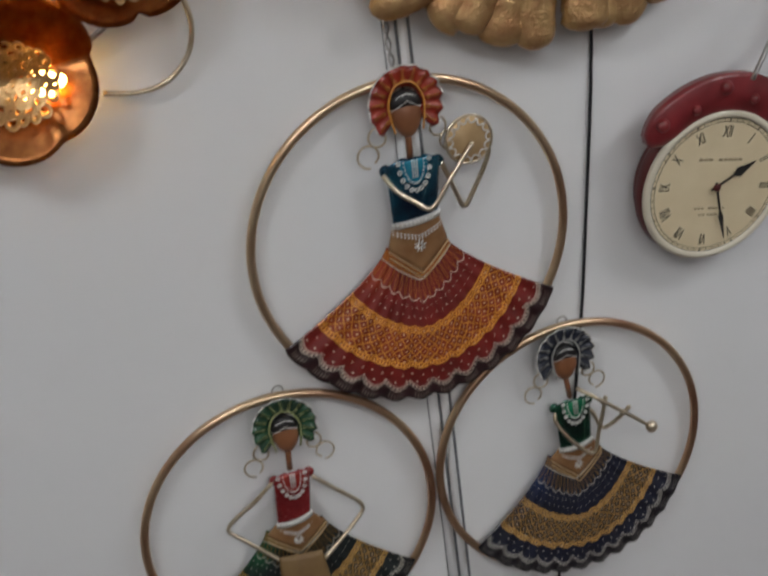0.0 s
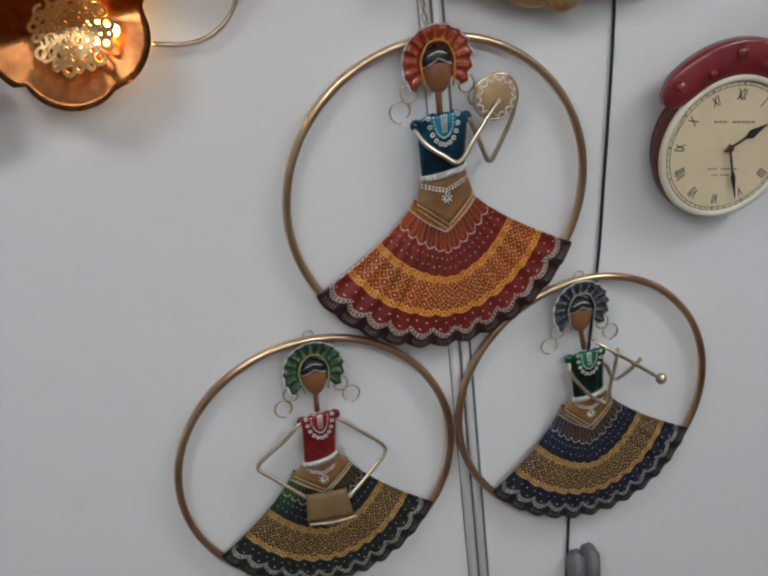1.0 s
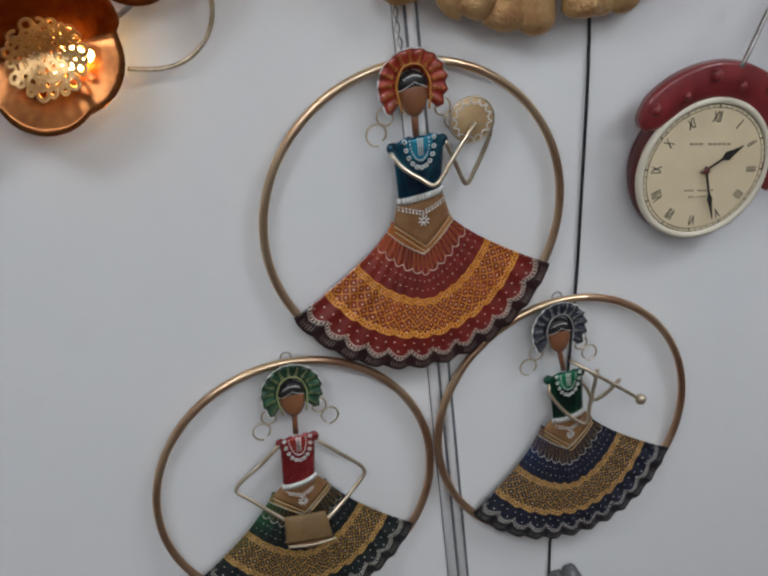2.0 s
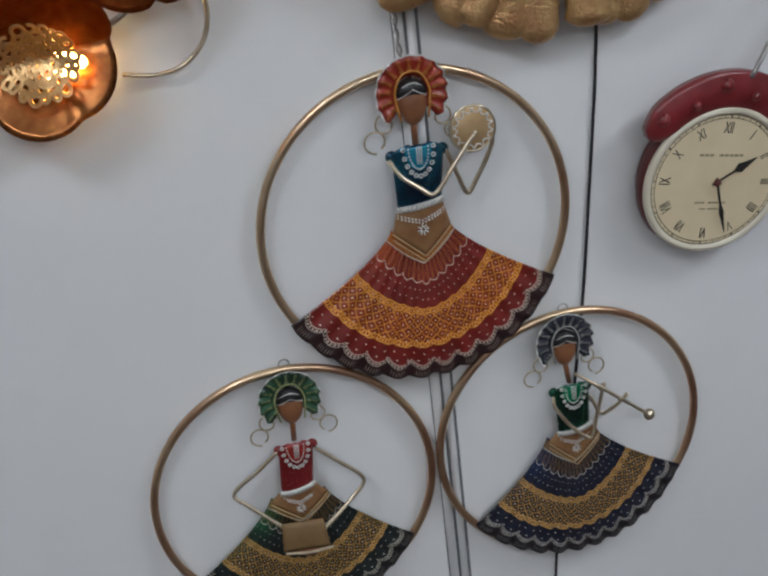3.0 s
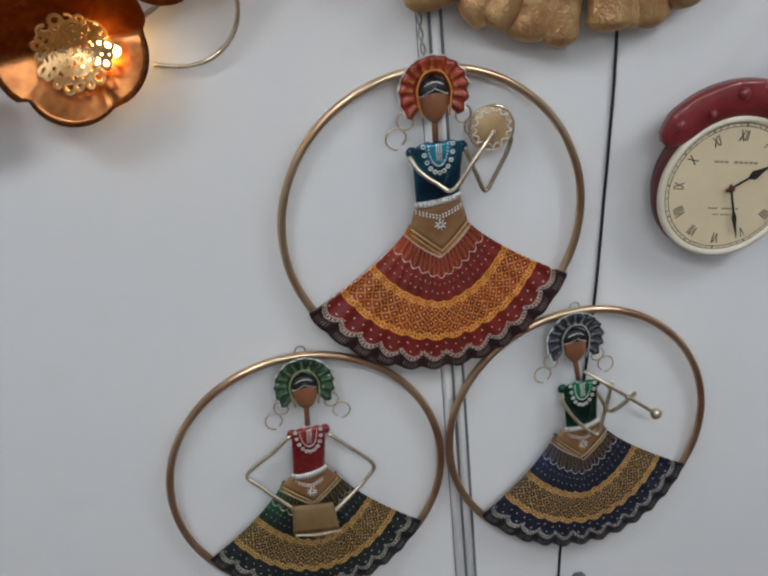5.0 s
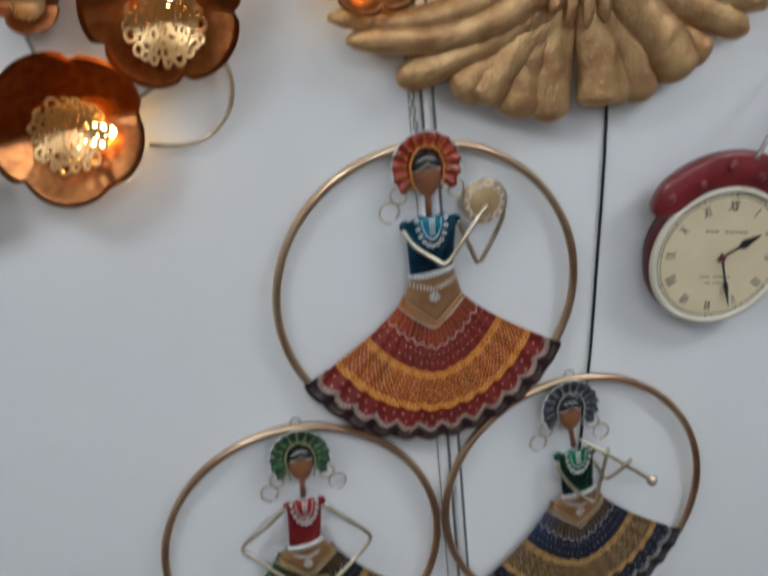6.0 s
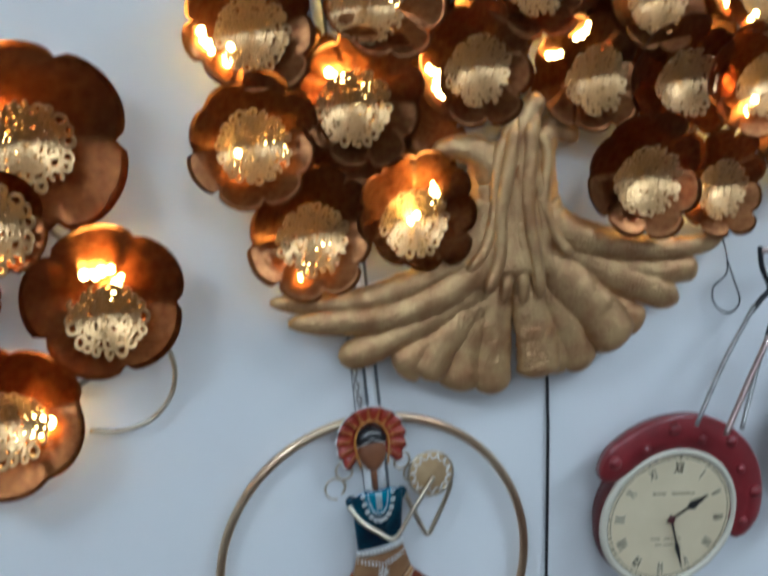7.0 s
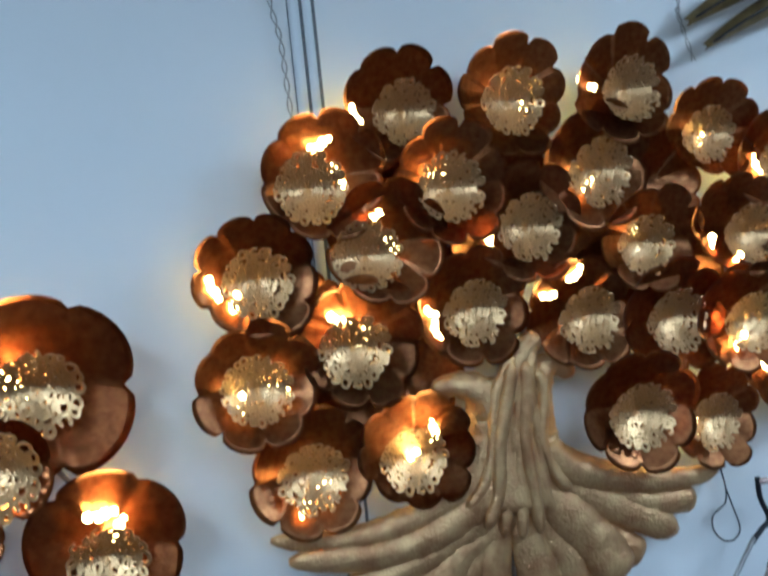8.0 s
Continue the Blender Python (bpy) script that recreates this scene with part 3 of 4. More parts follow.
tube(bm, [(0.076 + 0.0283 * math.cos(6.2832 * k / 48), -0.0205, 0.119 + 0.0283 * math.sin(6.2832 * k / 48)) for k in range(48)], 0.0020, 8, True)
part("rim", bm, WIRE_GOLD, tam, "pale gold rim")
# the flute
bm = bmesh.new()
tube(bm, [(-0.002, -0.034, 0.116), (0.050, -0.032, 0.072), (0.105, -0.030, 0.024)], 0.0026, 8)
bead(bm, 0.109, -0.030, 0.021, 0.0085, 0, 0.9, 14)
for t in (0.35, 0.62):
    bead(bm, -0.002 + 0.107 * t, -0.032, 0.116 - 0.092 * t, 0.0042, 0, 1, 8)
part("flute", bm, WIRE_GOLD, art_right, "thin gold flute with a ball end")
# the drum across the lap: a flat skin, a bright edge and a brown shell under it
bm = bmesh.new()
sheet(bm, 12, 6, lambda u, v: (-0.030 + 0.057 * u + 0.004 * v * (2 * u - 1), -0.036 - 0.008 * v - 0.004 * math.sin(math.pi * u) * math.sin(math.pi * v), -0.022 - 0.006 * u - 0.040 * v), 0, 0.002)
drum = part("drum", bm, OLIVE, art_left, "olive gold drum held in the lap")
bm = bmesh.new()
tube(bm, spline([(-0.032, -0.046, -0.063), (0.000, -0.049, -0.067), (0.034, -0.046, -0.069)], 8), 0.0020, 8)
part("drum_edge", bm, WIRE_GOLD, drum)
bm = bmesh.new()
sheet(bm, 12, 6, lambda u, v: (-0.031 + 0.063 * u - 0.012 * v * (2 * u - 1), -0.044 + 0.010 * v, -0.064 - 0.006 * u - 0.018 * v * math.sin(math.pi * (0.15 + 0.7 * u))), 0, 0.002)
part("drum_shell", bm, SKIN, drum, "brown drum shell")


# ---- lit copper flowers ----
def dish_mesh(lobes, depth, seed, metal):
    """A hammered flower-shaped dish of radius 1, hollow towards the room, notched between its lobes."""
    rnd = random.Random(seed)
    bm = bmesh.new()
    nr, na = 11, lobes * 12
    jit = [rnd.uniform(0.93, 1.07) for _ in range(lobes)]
    tilt = [rnd.uniform(-0.05, 0.05) for _ in range(lobes)]
    grid = []
    for j in range(nr + 1):
        row = []
        for i in range(na):
            a = 2 * math.pi * i / na
            k, f = divmod(i / 12, 1.0)
            k = int(k)
            lobe = math.sin(math.pi * f) ** 0.45
            edge = (0.875 + 0.125 * lobe) * (jit[k] if f > 0 else 1)
            q = j / nr
            r = q * edge
            y = -depth * q ** 1.6 - 0.27 * math.sqrt((r * math.sin(a)) ** 2 + 0.003) + 0.11 * q * q * (1 - lobe) + tilt[k] * q * lobe + 0.02 * math.sin(3 * a + seed) * q * q
            row.append(bm.verts.new((r * math.cos(a), y, r * math.sin(a))))
        grid.append(row)
    for j in range(nr):
        for i in range(na):
            vs = [grid[j][i], grid[j][(i + 1) % na], grid[j + 1][(i + 1) % na], grid[j + 1][i]]
            if j == 0:
                continue
            bm.faces.new(vs)
    bm.faces.new(grid[1][::-1])
    for v in grid[0]:
        bm.verts.remove(v)
    bmesh.ops.solidify(bm, geom=bm.faces[:], thickness=0.006)
    return finish("petals", bm, metal)


def filigree_mesh(seed, fine=1.0):
    """A pierced cup of radius 1 made of many curling rings."""
    rnd = random.Random(seed)
    bm = bmesh.new()

    def lift(x, z):
        d = min(1.1, math.hypot(x, z))
        return -0.44 * d ** 1.7 - 0.36 * math.sqrt(z * z + 0.015)

    def ring(cx, cz, r, open_=0.0):
        n = 11
        a0 = rnd.uniform(0, 6.28)
        pts = []
        for i in range(n + (1 if open_ else 0)):
            a = a0 + (2 * math.pi - open_) * i / n
            k = r * (1 - 0.35 * i / n if open_ else 1)
            x, z = cx + k * math.cos(a), cz + k * math.sin(a) * 1.05
            pts.append((x, 0, z))
        tube(bm, pts, 0.054 * fine ** 0.5, 6, not open_, flat=0.22)
    for count, rad, size in [(round(c / fine), rad, size * fine) for c, rad, size in ((20, 0.90, 0.125), (19, 0.72, 0.115), (15, 0.53, 0.11), (11, 0.35, 0.1), (6, 0.17, 0.09))]:
        for i in range(count):
            a = 2 * math.pi * i / count + rnd.uniform(-0.1, 0.1)
            rr = rad + rnd.uniform(-0.04, 0.04)
            ring(rr * math.cos(a), rr * math.sin(a), size * rnd.uniform(0.6, 1.3), rnd.choice((0, 0, 1.2)))
    for k in range(10):
        a = 2 * math.pi * k / 10 + 0.2
        tube(bm, [(q * math.cos(a + 0.25 * q), 0.01, q * math.sin(a + 0.25 * q)) for q in (0.0, 0.25, 0.5, 0.75, 0.95)], 0.044, 6, flat=0.22)
    for rad in (0.3, 0.55, 0.8):
        tube(bm, [(rad * math.cos(6.2832 * k / 40), 0, rad * math.sin(6.2832 * k / 40)) for k in range(40)], 0.038, 6, True, flat=0.22)
    for v in bm.verts:
        v.co.y += lift(v.co.x, v.co.z)
    return finish("filigree", bm, FILIGREE)


def led_mesh(seed):
    """A knot of four small glowing beads on a twist of wire."""
    rnd = random.Random(seed)
    bm = bmesh.new()
    for i in range(4):
        bead(bm, -0.15 + 0.10 * i + rnd.uniform(-0.02, 0.02), rnd.uniform(-0.03, 0.03), rnd.uniform(-0.06, 0.06), rnd.uniform(0.050, 0.080), 0, 0.9, 10)
    tube(bm, [(-0.2, 0.03, 0), (-0.07, 0.02, 0.02), (0.07, 0.03, -0.02), (0.2, 0.02, 0)], 0.012, 5)
    return finish("led_bulb", bm, LED)


DISHES = [dish_mesh(8 + k % 2, 0.34, k, COPPER) for k in range(4)]
BIG_DISHES = [dish_mesh(5, 0.24, 10 + k, LED_LIT_COPPER) for k in range(3)]
FINE_CUPS = [filigree_mesh(k, 0.66) for k in range(3)]
WIDE_CUPS = [filigree_mesh(10 + k) for k in range(3)]
LED_MESHES = [led_mesh(k) for k in range(3)]


def flower(parent, x, y, z, r, k, meshes, light, turn, cup=0.52, tilt=(0, 0), seat=(0, -0.10, -0.02)):
    """light: direction in degrees and distance over r of each bulb from the middle, or None."""
    petals = new("petals", meshes[k % len(meshes)])
    petals.parent = parent
    petals.matrix_basis = pose(x, y, z, tilt[0], turn, tilt[1]) @ Matrix.Diagonal((r, r, r, 1))
    cups = FINE_CUPS if meshes is DISHES else WIDE_CUPS
    cap = new("filigree", cups[k % len(cups)])
    cap.parent = petals
    cap.matrix_basis = pose(*seat, 4, -turn * 0.6, 0) @ Matrix.Diagonal((cup, cup, cup, 1))
    for angle, dist in zip(light[::2], light[1::2]) if light else ():
        a, d = radians(angle + turn), min(0.70, dist)
        bulb = new("led_bulb", LED_MESHES[k % 3])
        bulb.parent = petals
        bulb.matrix_basis = pose(d * math.cos(a), -0.060 - 0.32 * d ** 1.6 - 0.25 * abs(d * math.sin(radians(angle))), d * math.sin(a), 0, 60 + angle, 0)
    return petals


tree = thing("tree_wall_lamp", 0.27, -0.02, 2.0, "gilded tree wall sculpture with lit copper flower crown", "wall lamp")
# rows of the crown from the top down: place and radius of each flower from the tree's own origin, where its bulbs sit, and the cup's shift
CROWN_TOP = [
    (-0.166, 0.459, 0.069, (187, 0.72), 0.10), (-0.027, 0.458, 0.072, (-20, 0.2), -0.02), (0.113, 0.459, 0.070, (172, 0.62), 0.08), (0.247, 0.402, 0.064, (-125, 0.25), -0.15),
    (-0.264, 0.383, 0.075, (88, 0.52, 5, 0.27), -0.22), (-0.113, 0.361, 0.073, (115, 0.25), -0.05), (0.075, 0.368, 0.077, (-90, 0.3), 0.05)]
CROWN_MIDDLE = [
    (-0.350, 0.280, 0.073, (190, 0.66, 228, 0.55), 0.0), (-0.199, 0.301, 0.073, (110, 0.46, 0, 0.1), -0.32), (-0.017, 0.306, 0.073, (192, 0.82, 205, 0.8), 0.02),
    (0.141, 0.273, 0.067, (160, 0.12), -0.12), (0.257, 0.276, 0.067, (210, 0.65, 255, 0.7), 0.2), (-0.098, 0.216, 0.073, (178, 0.80, 208, 0.75), 0.0), (-0.237, 0.193, 0.077, (127, 0.45, 45, 0.12), -0.12)]
CROWN_LOW = [
    (-0.365, 0.158, 0.073, (-130, 0.4, -20, 0.35), 0.0), (0.041, 0.188, 0.073, (145, 0.8, 95, 0.72), 0.10), (0.162, 0.173, 0.073, None, 0.0), (0.254, 0.162, 0.070, (195, 0.4, -100, 0.5), 0.1),
    (-0.312, 0.048, 0.076, (-60, 0.33, -105, 0.6), 0.0), (-0.183, 0.059, 0.073, (35, 0.37, -110, 0.25), -0.12), (0.101, 0.065, 0.077, None, 0.0), (0.214, 0.036, 0.067, (180, 0.75, 215, 0.4), -0.05)]
CROWN_SIDE = [(0.336, 0.350, 0.074, (180, 0.4), 0.0), (0.358, 0.225, 0.074, (90, 0.4), 0.0), (0.330, 0.100, 0.074, (200, 0.4), 0.0)]
rnd = random.Random(5)
for k, (x, z, r, light, shift) in enumerate(CROWN_TOP + CROWN_MIDDLE + CROWN_LOW + CROWN_SIDE):
    flower(tree, x, -0.006 - 0.010 * (k * 7 % 3), z, r, k, DISHES, light, rnd.uniform(-11, 11), 0.55, (rnd.uniform(-4, 4), rnd.uniform(-4, 4)), (shift, -0.15, -0.05 - abs(shift) * 0.4))

# plain petals without a cup that close the crown behind the lit flowers
for k, (x, z, r) in enumerate(((-0.150, 0.250, 0.060), (-0.052, 0.272, 0.060), (0.066, 0.285, 0.062), (0.105, 0.222, 0.060), (0.205, 0.232, 0.060), (0.180, 0.345, 0.062), (-0.185, 0.385, 0.060), (-0.300, 0.225, 0.060), (-0.165, 0.130, 0.058), (-0.255, 0.112, 0.058), (-0.025, 0.385, 0.056))):
    petals = new("petals", DISHES[k % len(DISHES)])
    petals.parent = tree
    petals.matrix_basis = pose(x, 0.012, z, rnd.uniform(-6, 6), rnd.uniform(-30, 30), rnd.uniform(-6, 6)) @ Matrix.Diagonal((r, r * 0.6, r, 1))

# trunk, branches and spreading roots: flattened tapering strands that melt together, with half widths at both ends
TRUNK = [
    ("trunk", [(-0.052, 0.122), (-0.055, 0.100), (-0.058, 0.052), (-0.060, 0.005), (-0.066, -0.050)], 0.042, 0.062),
    ("branch", [(-0.082, 0.075), (-0.098, 0.110), (-0.125, 0.122), (-0.156, 0.119)], 0.022, 0.009),
    ("branch", [(-0.060, 0.085), (-0.052, 0.125), (-0.038, 0.150), (-0.018, 0.172)], 0.020, 0.011),
    ("branch", [(-0.032, 0.070), (-0.018, 0.116), (0.002, 0.130), (0.030, 0.113)], 0.022, 0.009)]
LEFT_ROOTS = [
    ("root", [(-0.088, 0.065), (-0.103, 0.022), (-0.139, -0.014), (-0.208, -0.036), (-0.280, -0.042), (-0.366, -0.028)], 0.025, 0.010),
    ("root", [(-0.082, 0.025), (-0.096, -0.008), (-0.147, -0.043), (-0.229, -0.065), (-0.348, -0.056)], 0.027, 0.013),
    ("root", [(-0.078, 0.000), (-0.098, -0.034), (-0.156, -0.068), (-0.232, -0.096), (-0.292, -0.111)], 0.026, 0.016),
    ("root", [(-0.096, -0.050), (-0.136, -0.080), (-0.182, -0.112), (-0.226, -0.134)], 0.018, 0.022),
    ("root", [(-0.105, -0.060), (-0.155, -0.100), (-0.196, -0.148)], 0.016, 0.021),
    ("root", [(-0.085, -0.025), (-0.106, -0.061), (-0.134, -0.117), (-0.145, -0.176)], 0.022, 0.027),
    ("root", [(-0.076, -0.015), (-0.090, -0.057), (-0.102, -0.123), (-0.107, -0.186)], 0.020, 0.022)]
RIGHT_ROOTS = [
    ("root", [(-0.054, -0.015), (-0.052, -0.069), (-0.044, -0.126), (-0.043, -0.174)], 0.018, 0.026),
    ("root", [(-0.050, -0.015), (-0.043, -0.064), (-0.022, -0.120), (-0.014, -0.176)], 0.020, 0.023),
    ("root", [(-0.046, -0.005), (-0.034, -0.056), (-0.002, -0.115), (0.016, -0.176)], 0.021, 0.021),
    ("root", [(-0.040, 0.005), (-0.018, -0.036), (0.034, -0.096), (0.068, -0.152)], 0.024, 0.027),
    ("root", [(-0.010, -0.038), (0.030, -0.072), (0.068, -0.106), (0.102, -0.133)], 0.016, 0.020),
    ("root", [(-0.036, 0.025), (-0.016, -0.004), (0.051, -0.051), (0.153, -0.107)], 0.025, 0.018),
    ("root", [(-0.028, 0.045), (-0.005, 0.010), (0.066, -0.022), (0.147, -0.038), (0.216, -0.036)], 0.025, 0.009),
    ("root", [(0.020, -0.012), (0.085, -0.050), (0.135, -0.066), (0.184, -0.068)], 0.015, 0.016)]
ROOTWORK = TRUNK + LEFT_ROOTS + RIGHT_ROOTS
for i in range(7):
    q = (i - 3) / 3
    ROOTWORK.append(("bark_ridge", [(-0.048 + 0.022 * q + 0.004 * (i % 2), 0.130 + 0.012 * (i % 3)), (-0.054 + 0.029 * q + 0.006 * math.sin(i * 2.3), 0.100), (-0.057 + 0.033 * q + 0.006 * math.sin(i * 4.1), 0.045), (-0.060 + 0.046 * q, -0.020 + 0.02 * q * q), (-0.064 + 0.068 * q, -0.075 + 0.05 * q * q)], 0.0068 + 0.0022 * (i % 3), 0.0065))
for k, (name, pts, w0, w1) in enumerate(ROOTWORK):
    bm = bmesh.new()
    y0 = {"trunk": -0.014, "bark_ridge": -0.034, "branch": -0.018}.get(name, -0.016)
    depth = (0.004 * (k % 3))
    path = spline([(x, y0 - depth, z) for x, z in pts], 14)

    def width(t, a=w0 * 1.16, b=w1 * 1.16):
        taper = (a + (b - a) * t) * min(1.0, 0.35 + 12 * t)
        if t < 0.35:
            taper *= 0.8 + 0.2 * t / 0.35 if a < 0.045 else 1.0
        return taper * (1.0 if t < 0.88 else max(0.12, 1 - ((t - 0.88) / 0.126) ** 2.6) ** 0.6)
    tube(bm, path, width, 18, flat={"trunk": 0.46, "root": 0.55 if w1 > 0.0175 else 0.8}.get(name, 0.95), lump=0.05 if name == "trunk" else 0.13)
    part(name, bm, RESIN, tree)

# wire flower sprays, with rings and stems of gold wire
spray = thing("flower_wall_lamp", -0.33, -0.02, 2.0, "copper flower wall lamp on gold wire stems, lit", "wall lamp")
SPRAY = [(0.000, 0.190, 0.105, (187, 0.2, 160, 0.32), 8, 0.44), (0.055, 0.008, 0.087, (100, 0.38, 50, 0.16), 12, 0.48), (-0.070, -0.112, 0.090, (-8, 0.36, -50, 0.30), -6, 0.46),
         (-0.049, 0.108, 0.060, (-90, 0.6), 0, 0.78), (-0.085, 0.025, 0.034, None, 10, 0.5), (-0.196, -0.165, 0.036, None, 0, 0.5)]
for k, (x, z, r, light, turn, cup) in enumerate(SPRAY):
    flower(spray, x, -0.048 if k == 3 else -0.010 - 0.006 * (k % 2), z, r, k, BIG_DISHES, light, turn, cup, (4 - 3 * k, 5 - 2 * k), (0.0, -0.13, -0.20 if k == 1 else -0.02))
for name, pts, r in (
        ("wire_ring", [(0.100, -0.050), (0.113, -0.068), (0.117, -0.098), (0.106, -0.128), (0.080, -0.150), (0.048, -0.156), (0.012, -0.150)], 0.0028),
        ("stem", [(-0.020, 0.120), (0.000, 0.095), (0.023, 0.066), (0.040, 0.030)], 0.0032),
        ("stem", [(0.065, -0.040), (0.059, -0.054), (0.035, -0.078), (0.011, -0.093), (-0.03, -0.110)], 0.0032),
        ("stem", [(-0.10, 0.0), (-0.090, -0.040), (-0.075, -0.085)], 0.003)):
    bm = bmesh.new()
    tube(bm, spline([(x, 0.004, z) for x, z in pts], 8), r, 8)
    part(name, bm, WIRE_GOLD if name == "wire_ring" else WIRE_GREY, spray)

# black supply cable that hangs from the tree
cable = thing("power_cable", 0.259, -0.004, 1.806, "thin black electric cable hanging down the wall", "cable")
bm = bmesh.new()
tube(bm, spline([(-0.006, 0, 0.12), (-0.007, 0, 0.0), (-0.009, 0, -0.035), (-0.011, 0, -0.07), (-0.023, 0, -0.213), (-0.037, 0, -0.365), (-0.062, 0, -0.56), (-0.089, 0, -0.757), (-0.096, 0, -0.83), (-0.11, 0, -1.05)], 8), 0.0022, 8)
part("cord", bm, CABLE, cable)


# ---- wall clock shaped like a twin-bell alarm clock ----
clock = thing("wall_clock", 0, 0, 0, "dark red tin wall clock with cream dial, hanging askew", "clock")
clock.matrix_basis = pose(0.393, -0.026, 1.602, 5, 0, 0) @ pose(0, 0, 0, 0, 11, 0)
bm = bmesh.new()
for r0, y0, r1, y1 in ((0.0940, -0.021, 0.1005, -0.017), (0.1005, -0.017, 0.1020, -0.002), (0.1020, -0.002, 0.0930, 0.012)):
    for k in range(72):
        c0, s0, c1, s1 = math.cos(radians(5 * k)), math.sin(radians(5 * k)), math.cos(radians(5 * k + 5)), math.sin(radians(5 * k + 5))
        bm.faces.new([bm.verts.new(p) for p in ((r0 * c0, y0, r0 * s0), (r0 * c1, y0, r0 * s1), (r1 * c1, y1, r1 * s1), (r1 * c0, y1, r1 * s0))])
disc(bm, 0, -0.0205, 0, 0.0941, 0.002, 72)
disc(bm, 0, 0.010, 0, 0.0931, 0.008, 72)
bmesh.ops.remove_doubles(bm, verts=bm.verts[:], dist=0.00005)
part("case", bm, DARK_TIN, clock, "dark red rounded case")
bm = bmesh.new()
tube(bm, [(0.0958 * math.cos(2 * math.pi * k / 72), -0.021, 0.0958 * math.sin(2 * math.pi * k / 72)) for k in range(72)], 0.0052, 10, True)
part("bezel", bm, DIAL_RIM, clock, "cream rim")
bm = bmesh.new()
disc(bm, 0, -0.0225, 0, 0.0940, 0.003, 72)
dial = part("dial", bm, DIAL, clock, "cream dial with black roman numerals", smooth=False)
bm = bmesh.new()
for r, w in ((0.0905, 0.0004), (0.0860, 0.0004)):
    tube(bm, [(r * math.cos(2 * math.pi * k / 90), -0.0227, r * math.sin(2 * math.pi * k / 90)) for k in range(90)], w, 4, True)
for k in range(60):
    a = 2 * math.pi * k / 60
    tube(bm, [(q * math.cos(a), -0.0227, q * math.sin(a)) for q in (0.0865, 0.0902)], 0.0004 if k % 5 else 0.0009, 4)
part("minute_track", bm, INK, dial, "printed minute track")


def lettering(name, text, size, mat, parent, m):
    curve = bpy.data.curves.new(name, "FONT")
    curve.body, curve.size, curve.align_x, curve.align_y, curve.extrude = text, size, "CENTER", "CENTER", 0.0002
    tmp = bpy.data.objects.new(name, curve)
    me = bpy.data.meshes.new_from_object(tmp)
    bpy.data.objects.remove(tmp)
    me.materials.clear()
    me.materials.append(mat)
    ob = new(name, me)
    ob.parent = parent
    ob.matrix_basis = m
    return ob


for k, text in enumerate(("XII", "I", "II", "III", "IIII", "V", "VI", "VII", "VIII", "IX", "X", "XI")):
    a = radians(90 - 30 * k)
    lettering("numeral", text, 0.0215, INK, dial, pose(0.0725 * math.cos(a), -0.0229, 0.0725 * math.sin(a)) @ pose(0, 0, 0, 90, 0, 0) @ pose(0, 0, 0, 0, 0, -30 * k) @ Matrix.Diagonal((0.52, 1, 1, 1)))
for z, w, h in ((0.036, 0.064, 0.0085), (-0.030, 0.046, 0.0065), (-0.039, 0.028, 0.0050)):
    bm = bmesh.new()
    for i in range(9):
        x0 = w * (i / 9 - 0.5)
        if i != 3:
            box(bm, x0, x0 + w * 0.085, -0.0230, -0.0224, z - h * 0.2, z + h * 0.16)
    part("script_line", bm, FADED_INK, dial, "faint unreadable script", smooth=False)


def hand(name, angle, length, width, y):
    bm = bmesh.new()
    prof = [(-0.007, 0.0014), (0.0, 0.0016), (length * 0.45, 0.0012), (length * 0.58, width), (length * 0.75, width * 0.55), (length, 0.0004)]
    front = [bm.verts.new((s * w, 0, l)) for s in (-1, 1) for l, w in (prof if s < 0 else prof[::-1])]
    f = bm.faces.new(front)
    r = bmesh.ops.extrude_face_region(bm, geom=[f])
    for v in [e for e in r["geom"] if isinstance(e, bmesh.types.BMVert)]:
        v.co.y -= 0.0009
    ob = part(name, bm, INK, clock, smooth=False)
    ob.matrix_basis = pose(0, y, 0, 0, angle, 0)


hand("hour_hand", 66 - 11, 0.060, 0.0070, -0.0255)
hand("minute_hand", 169 - 11, 0.076, 0.0036, -0.0272)
bm = bmesh.new()
bead(bm, 0, -0.028, 0, 0.0052, 0, 0.7, 14)
part("hand_boss", bm, DARK_TIN, clock)
# the red bell bar that arches over the dial, with pressed studs
bm = bmesh.new()


def bell(u, v):
    a = radians(157 - 178 * u)
    end = min(1, min(u, 1 - u) * 11) ** 0.5
    mid, half = 0.1135, 0.0045 + 0.0195 * end
    r = mid + half * (2 * v - 1)
    return (r * math.cos(a), -0.020 - 0.009 * math.sin(math.pi * (0.1 + 0.8 * v)) * (0.3 + 0.7 * end), 0.009 + r * math.sin(a))


sheet(bm, 48, 12, bell, 0, 0.013)
bar = part("bell_bar", bm, RED_TIN, clock, "glossy red arched bell bar")
for k in range(8):
    p = bell(0.08 + 0.12 * k, 0.70 if k % 2 == 0 else 0.42)
    bm = bmesh.new()
    bead(bm, p[0], p[1] - 0.0005, p[2], 0.0085 if k % 2 == 0 else 0.0062, 0, 0.9, 14)
    part("stud", bm, RED_TIN, bar)


